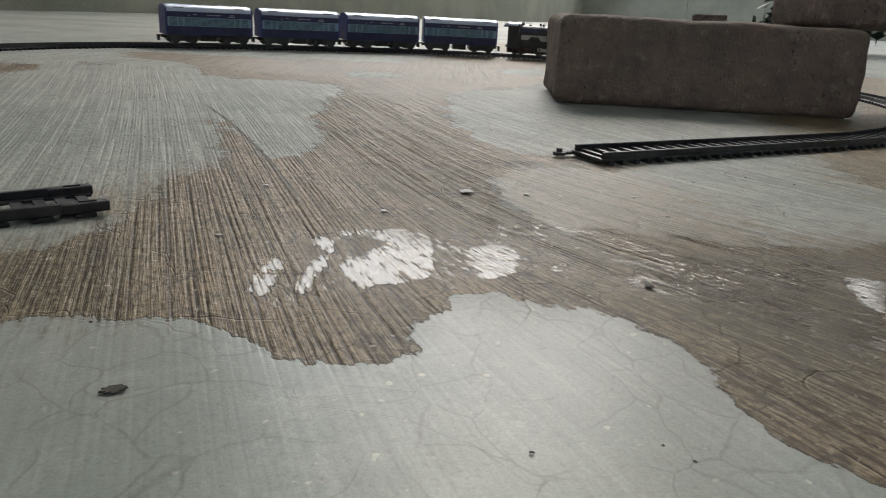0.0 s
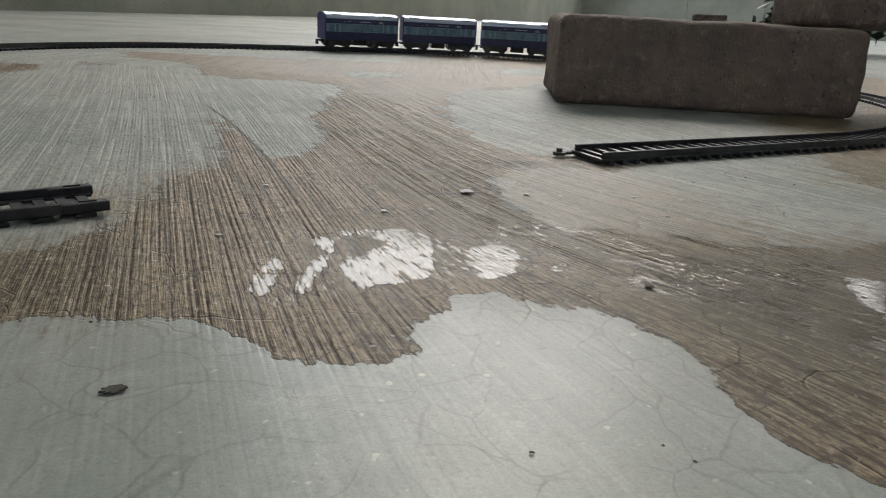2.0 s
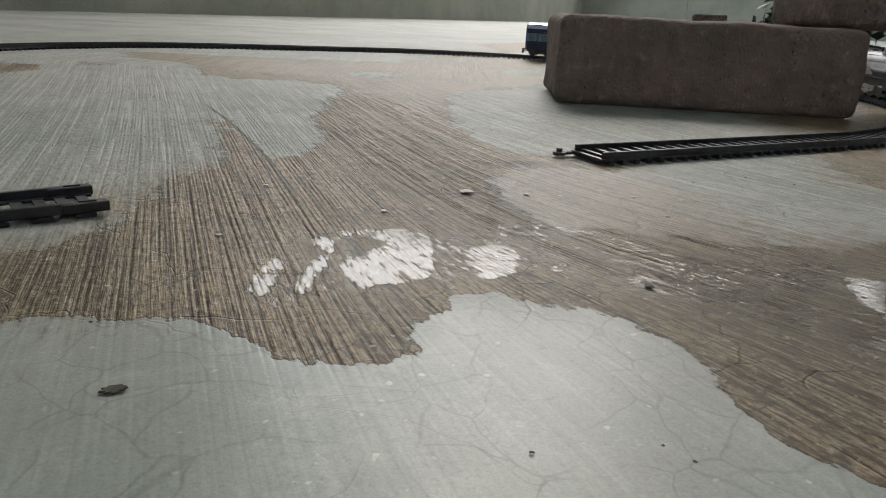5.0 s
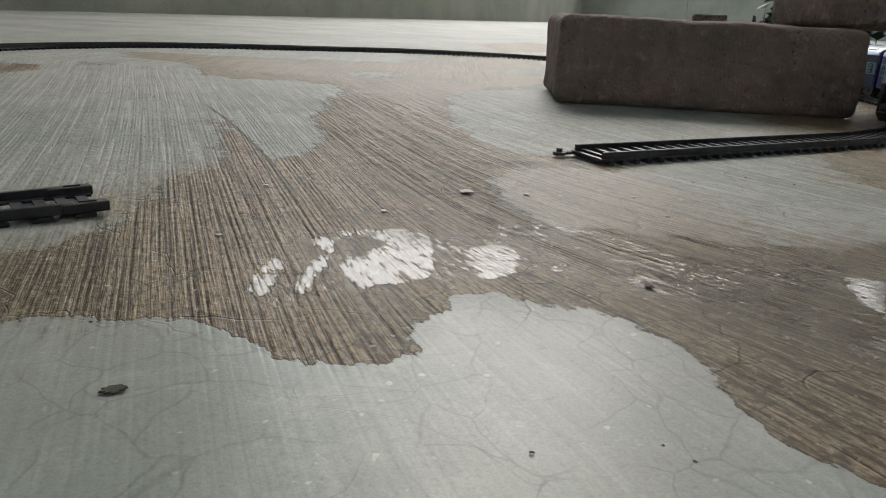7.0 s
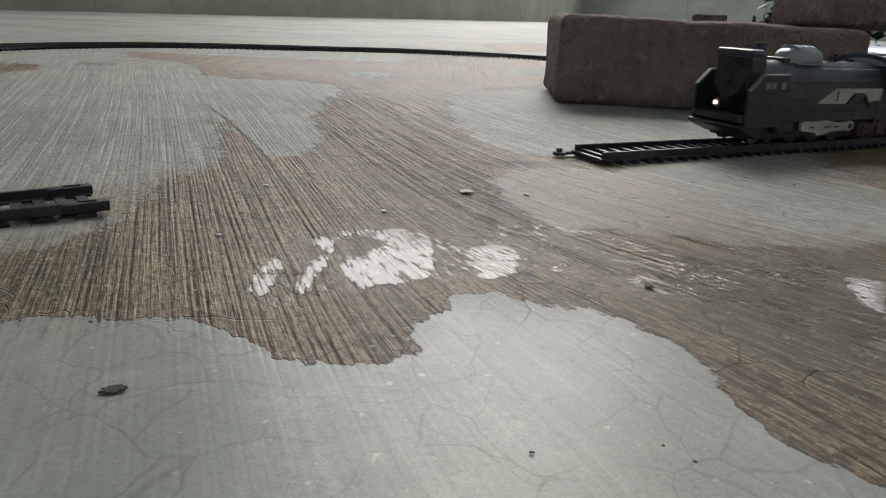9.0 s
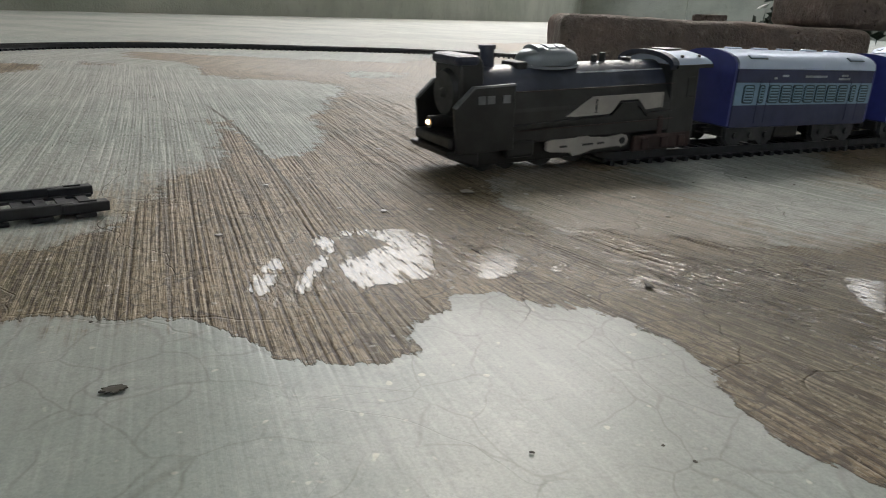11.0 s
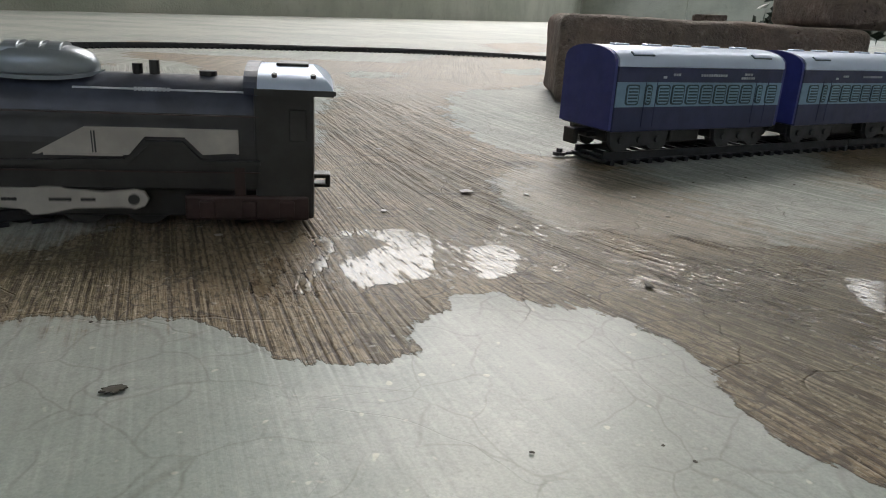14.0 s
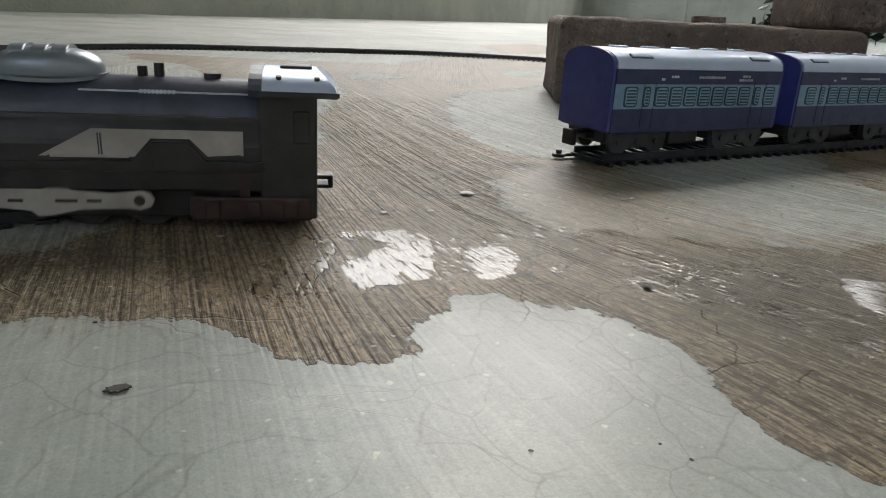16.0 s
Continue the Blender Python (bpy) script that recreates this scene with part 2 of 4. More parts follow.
def prism(bm, pts, axis, lo, hi, bev=0.0):
    """Extrude a flat outline along an axis: 0 x (pts are y, z), 1 y (pts are x, z), 2 z (pts are x, y)."""
    def at(p, w):
        return [(w, p[0], p[1]), (p[0], w, p[1]), (p[0], p[1], w)][axis]
    a = [bm.verts.new(at(p, lo)) for p in pts]
    b = [bm.verts.new(at(p, hi)) for p in pts]
    k = len(pts)
    fs = [bm.faces.new(a), bm.faces.new(b[::-1])]
    fs += [bm.faces.new((a[i], b[i], b[(i + 1) % k], a[(i + 1) % k])) for i in range(k)]
    if bev:
        bmesh.ops.bevel(bm, geom=list({e for f in fs for e in f.edges}), offset=bev, segments=1, affect="EDGES")
    return bm


def B():
    return bmesh.new()


def empty(name, m=Matrix()):
    ob = new(name)
    ob.empty_display_size = 0.01
    ob.matrix_basis = m
    return ob


def smooth(ob):
    for p in ob.data.polygons:
        p.use_smooth = True
    return ob


# ---- the floor: one sheet, with its damp patches, pools and stroke lines ----
def slope_of(x, y):
    """Lean of the trowel strokes: near parallel, swinging over to the east."""
    swing = np.clip((x + 0.04) / 0.13, 0, 1)
    swing = swing * swing * (3 - 2 * swing)
    strong = np.interp(y, [0.08, 0.12, 0.17, 0.23, 0.30, 0.45], [0.05, 0.20, 0.62, 0.62, 0.40, 0.10])
    return 0.40 + strong * swing + 0.25 * np.clip(-0.12 - x, 0, 0.2)


DAMP_NEAR = [(-0.1119, 0.1224), (-0.0915, 0.1338), (-0.0864, 0.1374), (-0.0803, 0.1395), (-0.0699, 0.1382), (-0.0532, 0.139), (-0.0492, 0.1364), (-0.0418, 0.1334), (-0.0363, 0.1284), (-0.0309, 0.1227), (-0.0199, 0.1222), (-0.0104, 0.1261), (-0.0025, 0.131), (-0.0056, 0.1351), (-0.004, 0.1441), (0.0029, 0.152), (0.0028, 0.1624), (0.0114, 0.1667), (0.0209, 0.1614), (0.0378, 0.1886), (0.033, 0.2297), (0.0232, 0.2535), (0.0186, 0.289), (-0.0224, 0.3004), (-0.086, 0.3009), (-0.0922, 0.2932), (-0.0965, 0.2809), (-0.1057, 0.2632), (-0.1019, 0.2378), (-0.0993, 0.2099), (-0.1049, 0.181), (-0.1149, 0.1722), (-0.1386, 0.1558)]
DAMP_SIDE = [(0.0174, 0.1703), (0.0209, 0.1614), (0.0303, 0.1592), (0.0387, 0.1563), (0.0434, 0.1505), (0.0529, 0.1428), (0.0558, 0.131), (0.0575, 0.1216), (0.0567, 0.1088), (0.0608, 0.1004), (0.067, 0.0948), (0.0808, 0.0856), (0.2051, 0.2457), (0.1497, 0.2311), (0.1246, 0.2149), (0.1123, 0.2237), (0.093, 0.2122), (0.084, 0.2284), (0.0667, 0.2202), (0.0554, 0.2275), (0.0392, 0.22), (0.0221, 0.238), (0.0127, 0.1992)]
DAMP_FAR = [(-0.0021, 0.2648), (0.0186, 0.289), (0.0275, 0.3159), (0.0551, 0.3295), (0.0669, 0.3214), (0.0841, 0.3284), (0.0744, 0.3468), (0.047, 0.3519), (0.0251, 0.3652), (0.011, 0.3991), (0.0012, 0.4491), (-0.0039, 0.5675), (0.0151, 0.6402), (0.0523, 0.6695), (0.1261, 0.8174), (0.1957, 1.295), (-0.0201, 1.127), (-0.0722, 0.9126), (-0.2089, 0.8924), (-0.3885, 0.8606), (-0.3448, 0.7826), (-0.271, 0.7547), (-0.2232, 0.6485), (-0.1864, 0.6267), (-0.131, 0.644), (-0.1025, 0.6244), (-0.085, 0.5878), (-0.087, 0.5178), (-0.0829, 0.4411), (-0.0664, 0.3561), (-0.0701, 0.3181), (-0.0745, 0.3041), (-0.0953, 0.3345), (-0.1266, 0.4031), (-0.1334, 0.3984), (-0.0915, 0.2911), (-0.0618, 0.2599)]
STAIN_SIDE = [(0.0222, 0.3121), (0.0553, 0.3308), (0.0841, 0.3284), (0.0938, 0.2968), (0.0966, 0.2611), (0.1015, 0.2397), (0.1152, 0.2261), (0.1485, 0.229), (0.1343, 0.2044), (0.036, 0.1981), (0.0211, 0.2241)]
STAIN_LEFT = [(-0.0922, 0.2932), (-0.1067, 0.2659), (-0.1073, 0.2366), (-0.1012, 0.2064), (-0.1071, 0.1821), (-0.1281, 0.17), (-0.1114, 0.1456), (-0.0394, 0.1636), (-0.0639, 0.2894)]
# damp by the curved track, plus shade painted along the brick's foot
STAIN_BRICK_SHADE = [(0.2373, 0.5682), (0.3332, 0.6063), (0.3272, 0.517), (0.2275, 0.3286), (0.1918, 0.3044), (0.1974, 0.3582), (0.2093, 0.4071), (0.2308, 0.484)]
# algae patches, drawn to darken the dimmer sides of the floor as well
ALGAE_FALLOFF = [[(0.0691, 0.2091), (0.101, 0.2235), (0.1447, 0.2224), (0.1289, 0.153), (0.084, 0.0963), (0.0696, 0.1129), (0.0615, 0.1389), (0.0507, 0.1695)],
         [(-0.1352, 0.1603), (-0.1175, 0.1764), (-0.1019, 0.184), (-0.088, 0.1917), (-0.0667, 0.1393), (-0.0894, 0.1305), (-0.1035, 0.1186)]]
# first outline: damp beside the bridge together with the bricks' painted shade
DAMP_SHADE_SPOTS = [[(0.8191, 1.49), (0.9821, 1.609), (0.2562, 0.3736), (0.1987, 0.3163), (0.1973, 0.3636), (0.2518, 0.5084), (0.2329, 0.5571), (0.3392, 0.6087)],
              [(-0.4156, 0.6398), (-0.3986, 0.6533), (-0.3644, 0.6515), (-0.3528, 0.6084), (-0.3631, 0.5783), (-0.3775, 0.5796)],
              [(-0.3641, 0.7042), (-0.3333, 0.7053), (-0.3242, 0.6822), (-0.3456, 0.6803)],
              [(-0.4723, 1.04), (-0.4331, 1.094), (-0.3954, 1.011), (-0.4201, 0.9652)],
              [(0.0563, 1.611), (0.2285, 1.926), (0.1852, 1.409), (0.087, 1.311)]]
# first outline paints a puddle's pale reflection in the dry cement colour
DRY_GLEAM_SPOTS = [[(-0.1177, 0.7517), (-0.0622, 0.7897), (-0.0464, 0.7372), (-0.0868, 0.6933)],
              [(0.0583, 0.9064), (0.1181, 0.9679), (0.1097, 0.8661), (0.0634, 0.8283)],
              [(-0.2427, 0.9432), (-0.1531, 0.9772), (-0.1179, 0.9382), (-0.1915, 0.8757)]]
POOL_ONE = [(-0.046, 0.157), (-0.0477, 0.1695), (-0.0454, 0.1818), (-0.0424, 0.1809), (-0.0412, 0.1665), (-0.0412, 0.1545)]
POOL_TWO = [(-0.036, 0.1622), (-0.0354, 0.1757), (-0.0334, 0.1896), (-0.0378, 0.1966), (-0.0381, 0.2037), (-0.0317, 0.1999), (-0.0304, 0.1843), (-0.0317, 0.1679), (-0.0329, 0.1557)]
POOL_MID = [(-0.0284, 0.1814), (-0.0214, 0.1897), (-0.0159, 0.2006), (-0.0249, 0.205), (-0.0313, 0.2022), (-0.0324, 0.2089), (-0.0154, 0.2146), (-0.0036, 0.2096), (-0.002, 0.1734), (-0.0115, 0.1671), (-0.0197, 0.1635), (-0.0245, 0.1699)]
POOL_EAST = [(0.0059, 0.1955), (0.0111, 0.2032), (0.0206, 0.2038), (0.0232, 0.1949), (0.0186, 0.1775), (0.0102, 0.1728)]
POOL_SIDE = [(0.1149, 0.1927), (0.1366, 0.1884), (0.121, 0.1582), (0.11, 0.1641), (0.11, 0.1802)]
GLINT_MID = [(-0.0506, 0.1545), (-0.0544, 0.1874), (-0.0462, 0.208), (-0.0301, 0.2173), (-0.0011, 0.2198), (0.0203, 0.2117), (0.0368, 0.2035), (0.027, 0.178), (0.0086, 0.169), (-0.0056, 0.163), (-0.0189, 0.1574), (-0.0301, 0.1458), (-0.042, 0.1426)]
GLINT_SIDE = [(0.0063, 0.2278), (0.0338, 0.2368), (0.0678, 0.2174), (0.0884, 0.2044), (0.141, 0.2161), (0.125, 0.1654), (0.0907, 0.119), (0.0872, 0.1368), (0.0711, 0.1581), (0.0462, 0.1688), (0.0265, 0.1737), (0.0125, 0.1941)]


def value_noise(u, v, seed):
    """Smooth noise from 0 to 1 on a unit lattice."""
    table = np.random.default_rng(seed).random(65536)
    iu, iv = np.floor(u).astype(np.int64), np.floor(v).astype(np.int64)
    fu, fv = u - iu, v - iv
    fu, fv = fu * fu * (3 - 2 * fu), fv * fv * (3 - 2 * fv)

    def at(i, j):
        return table[(i * 7919 + j * 104729 + (i * j) * 31) % 65536]
    return (at(iu, iv) * (1 - fu) + at(iu + 1, iv) * fu) * (1 - fv) + (at(iu, iv + 1) * (1 - fu) + at(iu + 1, iv + 1) * fu) * fv


def ease(v, lo, hi):
    f = np.clip((v - lo) / (hi - lo), 0, 1)
    return f * f * (3 - 2 * f)


def depth_in(x, y, outline):
    """Distance to an outline in metres, positive inside."""
    best = np.full(x.shape, 1e9)
    inside = np.zeros(x.shape, bool)
    for (ax, ay), (bx, by) in zip(outline, outline[1:] + outline[:1]):
        dx, dy = bx - ax, by - ay
        f = np.clip(((x - ax) * dx + (y - ay) * dy) / (dx * dx + dy * dy + 1e-12), 0, 1)
        best = np.minimum(best, (x - ax - f * dx) ** 2 + (y - ay - f * dy) ** 2)
        if ay != by:
            inside ^= ((ay > y) != (by > y)) & (x < ax + (y - ay) * dx / dy)
    return np.where(inside, 1, -1) * np.sqrt(best)


def spread(x, y, outlines, width):
    return np.clip(np.max([depth_in(x, y, o) for o in outlines], axis=0) / width, -3, 3)


def build_floor():
    """One sheet whose columns follow the trowel strokes, so that each stroke is a real groove."""
    at = np.concatenate([np.linspace(-9, -1, 17)[:-1], np.linspace(-1, -0.28, 37)[:-1], np.linspace(-0.28, 0.42, 1751), np.linspace(0.42, 1, 30)[1:], np.linspace(1, 9, 17)[1:]])
    ys = np.concatenate([np.linspace(-5, 0, 11)[:-1], np.linspace(0, 0.06, 6)[:-1], np.linspace(0.06, 0.6, 151), np.linspace(0.6, 1.8, 61)[1:], np.linspace(1.8, 14, 26)[1:]])
    k0 = int(np.argmin(abs(ys - 0.17)))
    rows = [None] * len(ys)
    rows[k0] = at.copy()
    for ks in (range(k0 + 1, len(ys)), range(k0 - 1, -1, -1)):
        for k in ks:
            p = k - 1 if k > k0 else k + 1
            step_y = np.clip(ys[k], 0.0, 0.7) - np.clip(ys[p], 0.0, 0.7)
            fade = np.clip(2 - abs(rows[p]), 0, 1)
            rows[k] = rows[p] - slope_of(rows[p], ys[p]) * step_y * fade
    X = np.array(rows)
    x, y = X.ravel(), np.repeat(ys, len(at))
    a = np.tile(at, len(ys))
    w = len(at)
    ii, jj = np.meshgrid(np.arange(w - 1), np.arange(len(ys) - 1))
    k = (jj * w + ii).ravel()
    faces = np.stack([k, k + 1, k + 1 + w, k + w], -1)
    # strokes: uneven spacing, each one breaking off here and there
    turn = a * 500 + 1.8 * value_noise(a * 60, y * 2.0, 1) + 0.9 * value_noise(a * 230, y * 6.0, 2)
    line = abs(turn - np.floor(turn) - 0.5)
    held = ease(value_noise(np.floor(turn) * 1.37, y * 14, 3), 0.28, 0.55) * (0.45 + 0.55 * ease(value_noise(a * 40, y * 9, 4), 0.2, 0.5))
    groove = (1 - ease(line + 0.16 * (value_noise(a * 300, y * 160, 5) - 0.5), 0.04, 0.15)) * held
    hair = 0.72 * value_noise(a * 1240, y * 16, 6) + 0.28 * value_noise(a * 620, y * 40, 7)
    brushed = ease(a, -0.30, -0.25) * (1 - ease(a, 0.37, 0.44)) * (1 - ease(y, 1.0, 1.8)) * ease(y, -0.02, 0.04)
    groove, hair = groove * brushed, 0.5 + (hair - 0.5) * brushed
    reach = 0.004 + 0.03 * np.clip(y - 0.14, 0, 1.5)
    wet = np.minimum(spread(x, y, [DAMP_NEAR, DAMP_SIDE, DAMP_FAR] + DAMP_SHADE_SPOTS, reach), -spread(x, y, DRY_GLEAM_SPOTS, reach))
    stain = spread(x, y, (STAIN_SIDE, STAIN_LEFT, STAIN_BRICK_SHADE), 0.018)
    pool = 0.25 + spread(x, y, (POOL_ONE, POOL_TWO, POOL_MID, POOL_EAST, POOL_SIDE), 0.0025)
    glint = spread(x, y, (GLINT_MID, GLINT_SIDE), 0.012)
    near = ease(y, 0.04, 0.07) * (1 - ease(y, 0.5, 0.6)) * (a > -0.28) * (a < 0.42)
    keep = 0.03 + 0.42 * ease(y, 0.14, 0.24) + 0.55 * ease(wet, -0.5, 0.5)
    sunk = (groove * 0.00042 * keep + hair * 0.00012 * keep) * (1 - 0.8 * ease(pool, -0.3, 0.6))
    z = -near * (sunk + 0.00025 * value_noise(x * 60, y * 60, 8))
    me = bpy.data.meshes.new("floor")
    me.from_pydata(np.stack([x, y, z], -1).tolist(), [], faces.tolist())
    for name, vals in (("wet", wet), ("stain", stain), ("pool", pool), ("glint", glint), ("algae_falloff", spread(x, y, ALGAE_FALLOFF, 0.025)), ("across", a), ("groove", groove), ("hair", hair)):
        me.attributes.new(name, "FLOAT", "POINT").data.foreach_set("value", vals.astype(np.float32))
    me.polygons.foreach_set("use_smooth", np.ones(len(faces), bool))
    me.materials.append(FLOOR)
    tagged(new("floor", me), "brushed grey cement floor with brown damp patches", "floor", kind="structure")


build_floor()


# ---- seen low walls; added walls and roof that shape the light ----
def wall_run(name, p, q, h0, h1, thick, label):
    p, q = Vector(p), Vector(q)
    bm = slab(B(), 0, (q - p).length, 0, thick, h0, h1, 0.012)
    ob = part(name, bm, WALL)
    ob.matrix_basis = pose(p.x, p.y, 0, 0, 0, math.degrees(math.atan2(q.y - p.y, q.x - p.x)))
    return tagged(ob, label, "wall", kind="structure")


# unseen upper wall, added to cut off the sky on the west
wall_run("sky_blocker_west", (-2.913, -2.2), (-0.92, 3.037), 0.752, 7.5, 0.15, "unseen upper wall added to cut off the western sky")
wall_run("wall_north", (-2.913, -2.2), (1.60, 9.67), -0.1, 0.75, 0.15, "low stained whitewashed parapet wall")
wall_run("wall_east", (1.60, 9.67), (2.72, 8.90), -0.1, 0.75, 0.15, "low stained whitewashed parapet wall")
# added uprights narrow the eastern sky; the low piece between leaves a gap
wall_run("east_blocker", (2.72, 8.90), (4.35, 7.79), -0.1, 7.5, 0.15, "added plastered upright that narrows the sky opening")
wall_run("sky_gap_wall", (4.35, 7.79), (4.85, 7.442), -0.1, 0.75, 0.15, "low stained whitewashed parapet wall")
wall_run("east_blocker_2", (4.85, 7.442), (5.2, 7.2), -0.1, 7.5, 0.15, "added plastered upright that narrows the sky opening")
# unseen white walls added to bounce light; the south opening lets in fill
for name, x0, x1, low, high in (("bounce_wall", 5.2, -2.913, -0.1, 1.1), ("bounce_wall_2", 5.2, -0.5, 1.102, 2.5), ("bounce_wall_3", -1.9, -2.913, 1.102, 2.5), ("bounce_wall_4", 5.2, -2.913, 2.502, 7.5)):
    wall_run(name, (x0, -2.4), (x1, -2.4), low, high, 0.2, "unseen white bounce wall with an added sky opening").data.materials[0] = BOUNCE_WHITE
wall_run("bounce_wall_side", (5.2, 7.2), (5.2, -2.4), -0.1, 7.5, 0.2, "unseen white wall added to bounce light").data.materials[0] = BOUNCE_WHITE
# unseen wall, added to hide the sky just above the horizon
wall_run("low_sky_blocker", (-24, 24.0), (28, 24.0), -0.1, 7.0, 0.3, "unseen dark wall added to block the low sky").data.materials[0] = BLOCKER_DARK
# unseen slab overhead, added to limit the sky's upper edge and bounce light
tagged(part("ceiling", slab(B(), -3.2, 5.4, -2.6, 7.3, 7.5, 7.65), BOUNCE_WHITE), "unseen white slab added to shut out the high sky", "ceiling", kind="structure")

# ---- the railway oval ----
A0 = radians(28.5)
D, N = Vector((math.cos(A0), math.sin(A0), 0)), Vector((-math.sin(A0), math.cos(A0), 0))
R, S0, S1, NEAR = 0.383, 0.41, 0.22, 0.2703
RUN = S0 - S1
TOP, RIDE = 0.0060, 0.0064


def oval(u):
    """Place and heading at u metres along the oval; 0 is where the far straight begins."""
    if u < 0:
        th, c = u / R, D * S1 + N * (NEAR + R)
    elif u < RUN:
        return D * (S1 + u) + N * (NEAR + 2 * R), A0
    elif u < RUN + math.pi * R:
        th, c = (u - RUN) / R, D * S0 + N * (NEAR + R)
    else:
        return D * (S0 - (u - RUN - math.pi * R)) + N * NEAR, A0 - math.pi
    return c + (N * math.cos(th) + D * math.sin(th)) * R, A0 - th


SLEEPER = mesh_of("sleeper", slab(slab(B(), -0.0013, 0.0013, -0.0134, 0.0134, 0, 0.0022), -0.0011, 0.0011, -0.0098, 0.0098, 0.0020, 0.0038), RAIL)
RAIL_SHAPE = [(-0.0012, 0.0016), (0.0012, 0.0016), (0.0012, 0.0023), (0.0006, 0.0027), (0.0006, TOP), (-0.0006, TOP), (-0.0006, 0.0027), (-0.0012, 0.0023)]


def rail_bm(length, bend, y, k=1):
    """A rail from x = 0; bend: the turn in radians, to the right where negative."""
    bm = B()
    rings = []
    n = 1 if not bend else 10
    for i in range(n + 1):
        if bend:
            th = abs(bend) * i / n
            rr = length / abs(bend)
            sgn = 1 if bend > 0 else -1
            ox, oy, dx, dy = rr * math.sin(th), sgn * rr * (1 - math.cos(th)), -sgn * math.sin(th), math.cos(th)
        else:
            ox, oy, dx, dy = length * i / n, 0, 0, 1
        rings.append([bm.verts.new((ox + dx * (y + py), oy + dy * (y + py), pz)) for py, pz in RAIL_SHAPE])
    for a, b in zip(rings, rings[1:]):
        for j in range(8):
            bm.faces.new((a[j], b[j], b[(j + 1) % 8], a[(j + 1) % 8]))
    bm.faces.new(rings[0]), bm.faces.new(rings[-1][::-1])
    return bm


def track_piece(length, bend, m, label):
    piece = empty("track_piece", m)
    tagged(piece, label, "toy track", "toy railway tracks")
    for y in (-0.0104, 0.0104):
        part("rail", rail_bm(length, bend, y), RAIL, piece)
    k = int(length / 0.0078)
    for i in range(k):
        f = (i + 0.5) / k * length
        if bend:
            th, rr, sgn = f / length * bend, length / abs(bend), 1 if bend > 0 else -1
            mm = pose(rr * math.sin(abs(th)), sgn * rr * (1 - math.cos(th)), 0, 0, 0, math.degrees(th))
        else:
            mm = pose(f, 0, 0)
        share("sleeper", SLEEPER, piece, mm)
    bm = slab(B(), -0.009, 0.002, 0.0106, 0.0134, 0.0008, 0.0024, 0.0005)
    rod(bm, (-0.0085, 0.0120, 0.0008), (-0.0085, 0.0120, 0.0024), 0.0032, seg=18)
    rod(bm, (-0.0085, 0.0120, 0.0022), (-0.0085, 0.0120, 0.0042), 0.0015, seg=12)
    slab(bm, -0.0012, 0.0014, -0.0122, 0.0122, 0.0012, 0.0030, 0.0004)
    part("connector", bm, RAIL, piece)
    return piece


def on_oval(u):
    p, h = oval(u)
    return pose(p.x, p.y, 0, 0, 0, math.degrees(h))


ARC = math.pi * R / 6
for i in range(6):
    track_piece(ARC - 0.0006, -(ARC - 0.0006) / R, on_oval(RUN + ARC * i), "black plastic curved toy track on the cement floor")
for i in range(4):
    track_piece(ARC - 0.0006, -(ARC - 0.0006) / R, on_oval(-ARC * (i + 1) + 1e-6), "black plastic curved toy track on the cement floor")
track_piece(RUN - 0.0006, 0, on_oval(0), "black plastic straight toy track beside the low wall")
pe = D * (S1 + 0.0045) + N * NEAR
track_piece(RUN - 0.0045, 0, pose(pe.x, pe.y, 0, 0, 0, math.degrees(A0)), "black plastic straight toy track with a loose end")


def loose_piece():
    ob = empty("track_end_piece", pose(-0.1122, 0.2217, 0.0, 0, 0, 180 + 39))
    tagged(ob, "black plastic toy track piece lying loose on cement", "toy track", "toy railway tracks")
    for y in (-0.0108, 0.0108):
        part("rail", slab(B(), 0.010, 0.19, y - 0.0009, y + 0.0009, 0.0014, 0.0048, 0.0003), RAIL, ob)
        part("rail_foot", slab(B(), 0.001, 0.19, y * 0.84 - 0.0018, y * 0.84 + 0.0018, 0.0013, 0.0022), RAIL, ob)
        clip = slab(B(), 0, 0.0135, y - 0.0024, y + 0.0018, 0.0014, 0.0046, 0.0004)
        slab(clip, 0.0035, 0.0085, y - 0.0008, y + 0.0004, 0.0046, 0.0050)
        part("rail_clip", clip, RAIL, ob)
    for i in range(30):
        part("tie", slab(B(), 0.003 + i * 0.0062, 0.0062 + i * 0.0062, -0.0098, 0.0098, 0.0012, 0.0021), RAIL, ob)
    for i in range(16):
        part("sleeper", slab(B(), 0.004 + i * 0.0118, 0.0100 + i * 0.0118, -0.0128, 0.0128, 0.0, 0.0014, 0.0003), RAIL, ob)


loose_piece()


# ---- bricks ----
def brick(m, size, seed, label):
    l, w, h = size
    bm = slab(B(), 0, l, 0, w, 0, h, 0.007, 3)
    bmesh.ops.subdivide_edges(bm, edges=[e for e in bm.edges if e.calc_length() > 0.02], cuts=15, use_grid_fill=True)
    for v in bm.verts:
        q = v.co * 18 + Vector((seed, 0, 0))
        off = noise.noise_vector(q) * 0.0026 + noise.noise_vector(q * 3.1) * 0.0014 + noise.noise_vector(q * 7.3) * 0.0007
        if v.co.z < 0.012:
            off.z = max(off.z, 0) * 0.3
        v.co += off
    ob = smooth(part("brick", bm, BRICK))
    ob.matrix_basis = m
    return tagged(ob, label, "brick", "bricks of the bridge")


brick(pose(0.0835, 0.5780, 0, 0, 0, -1.3), (0.2385, 0.112, 0.0685), 3.0, "dark weathered clay brick standing on the floor")
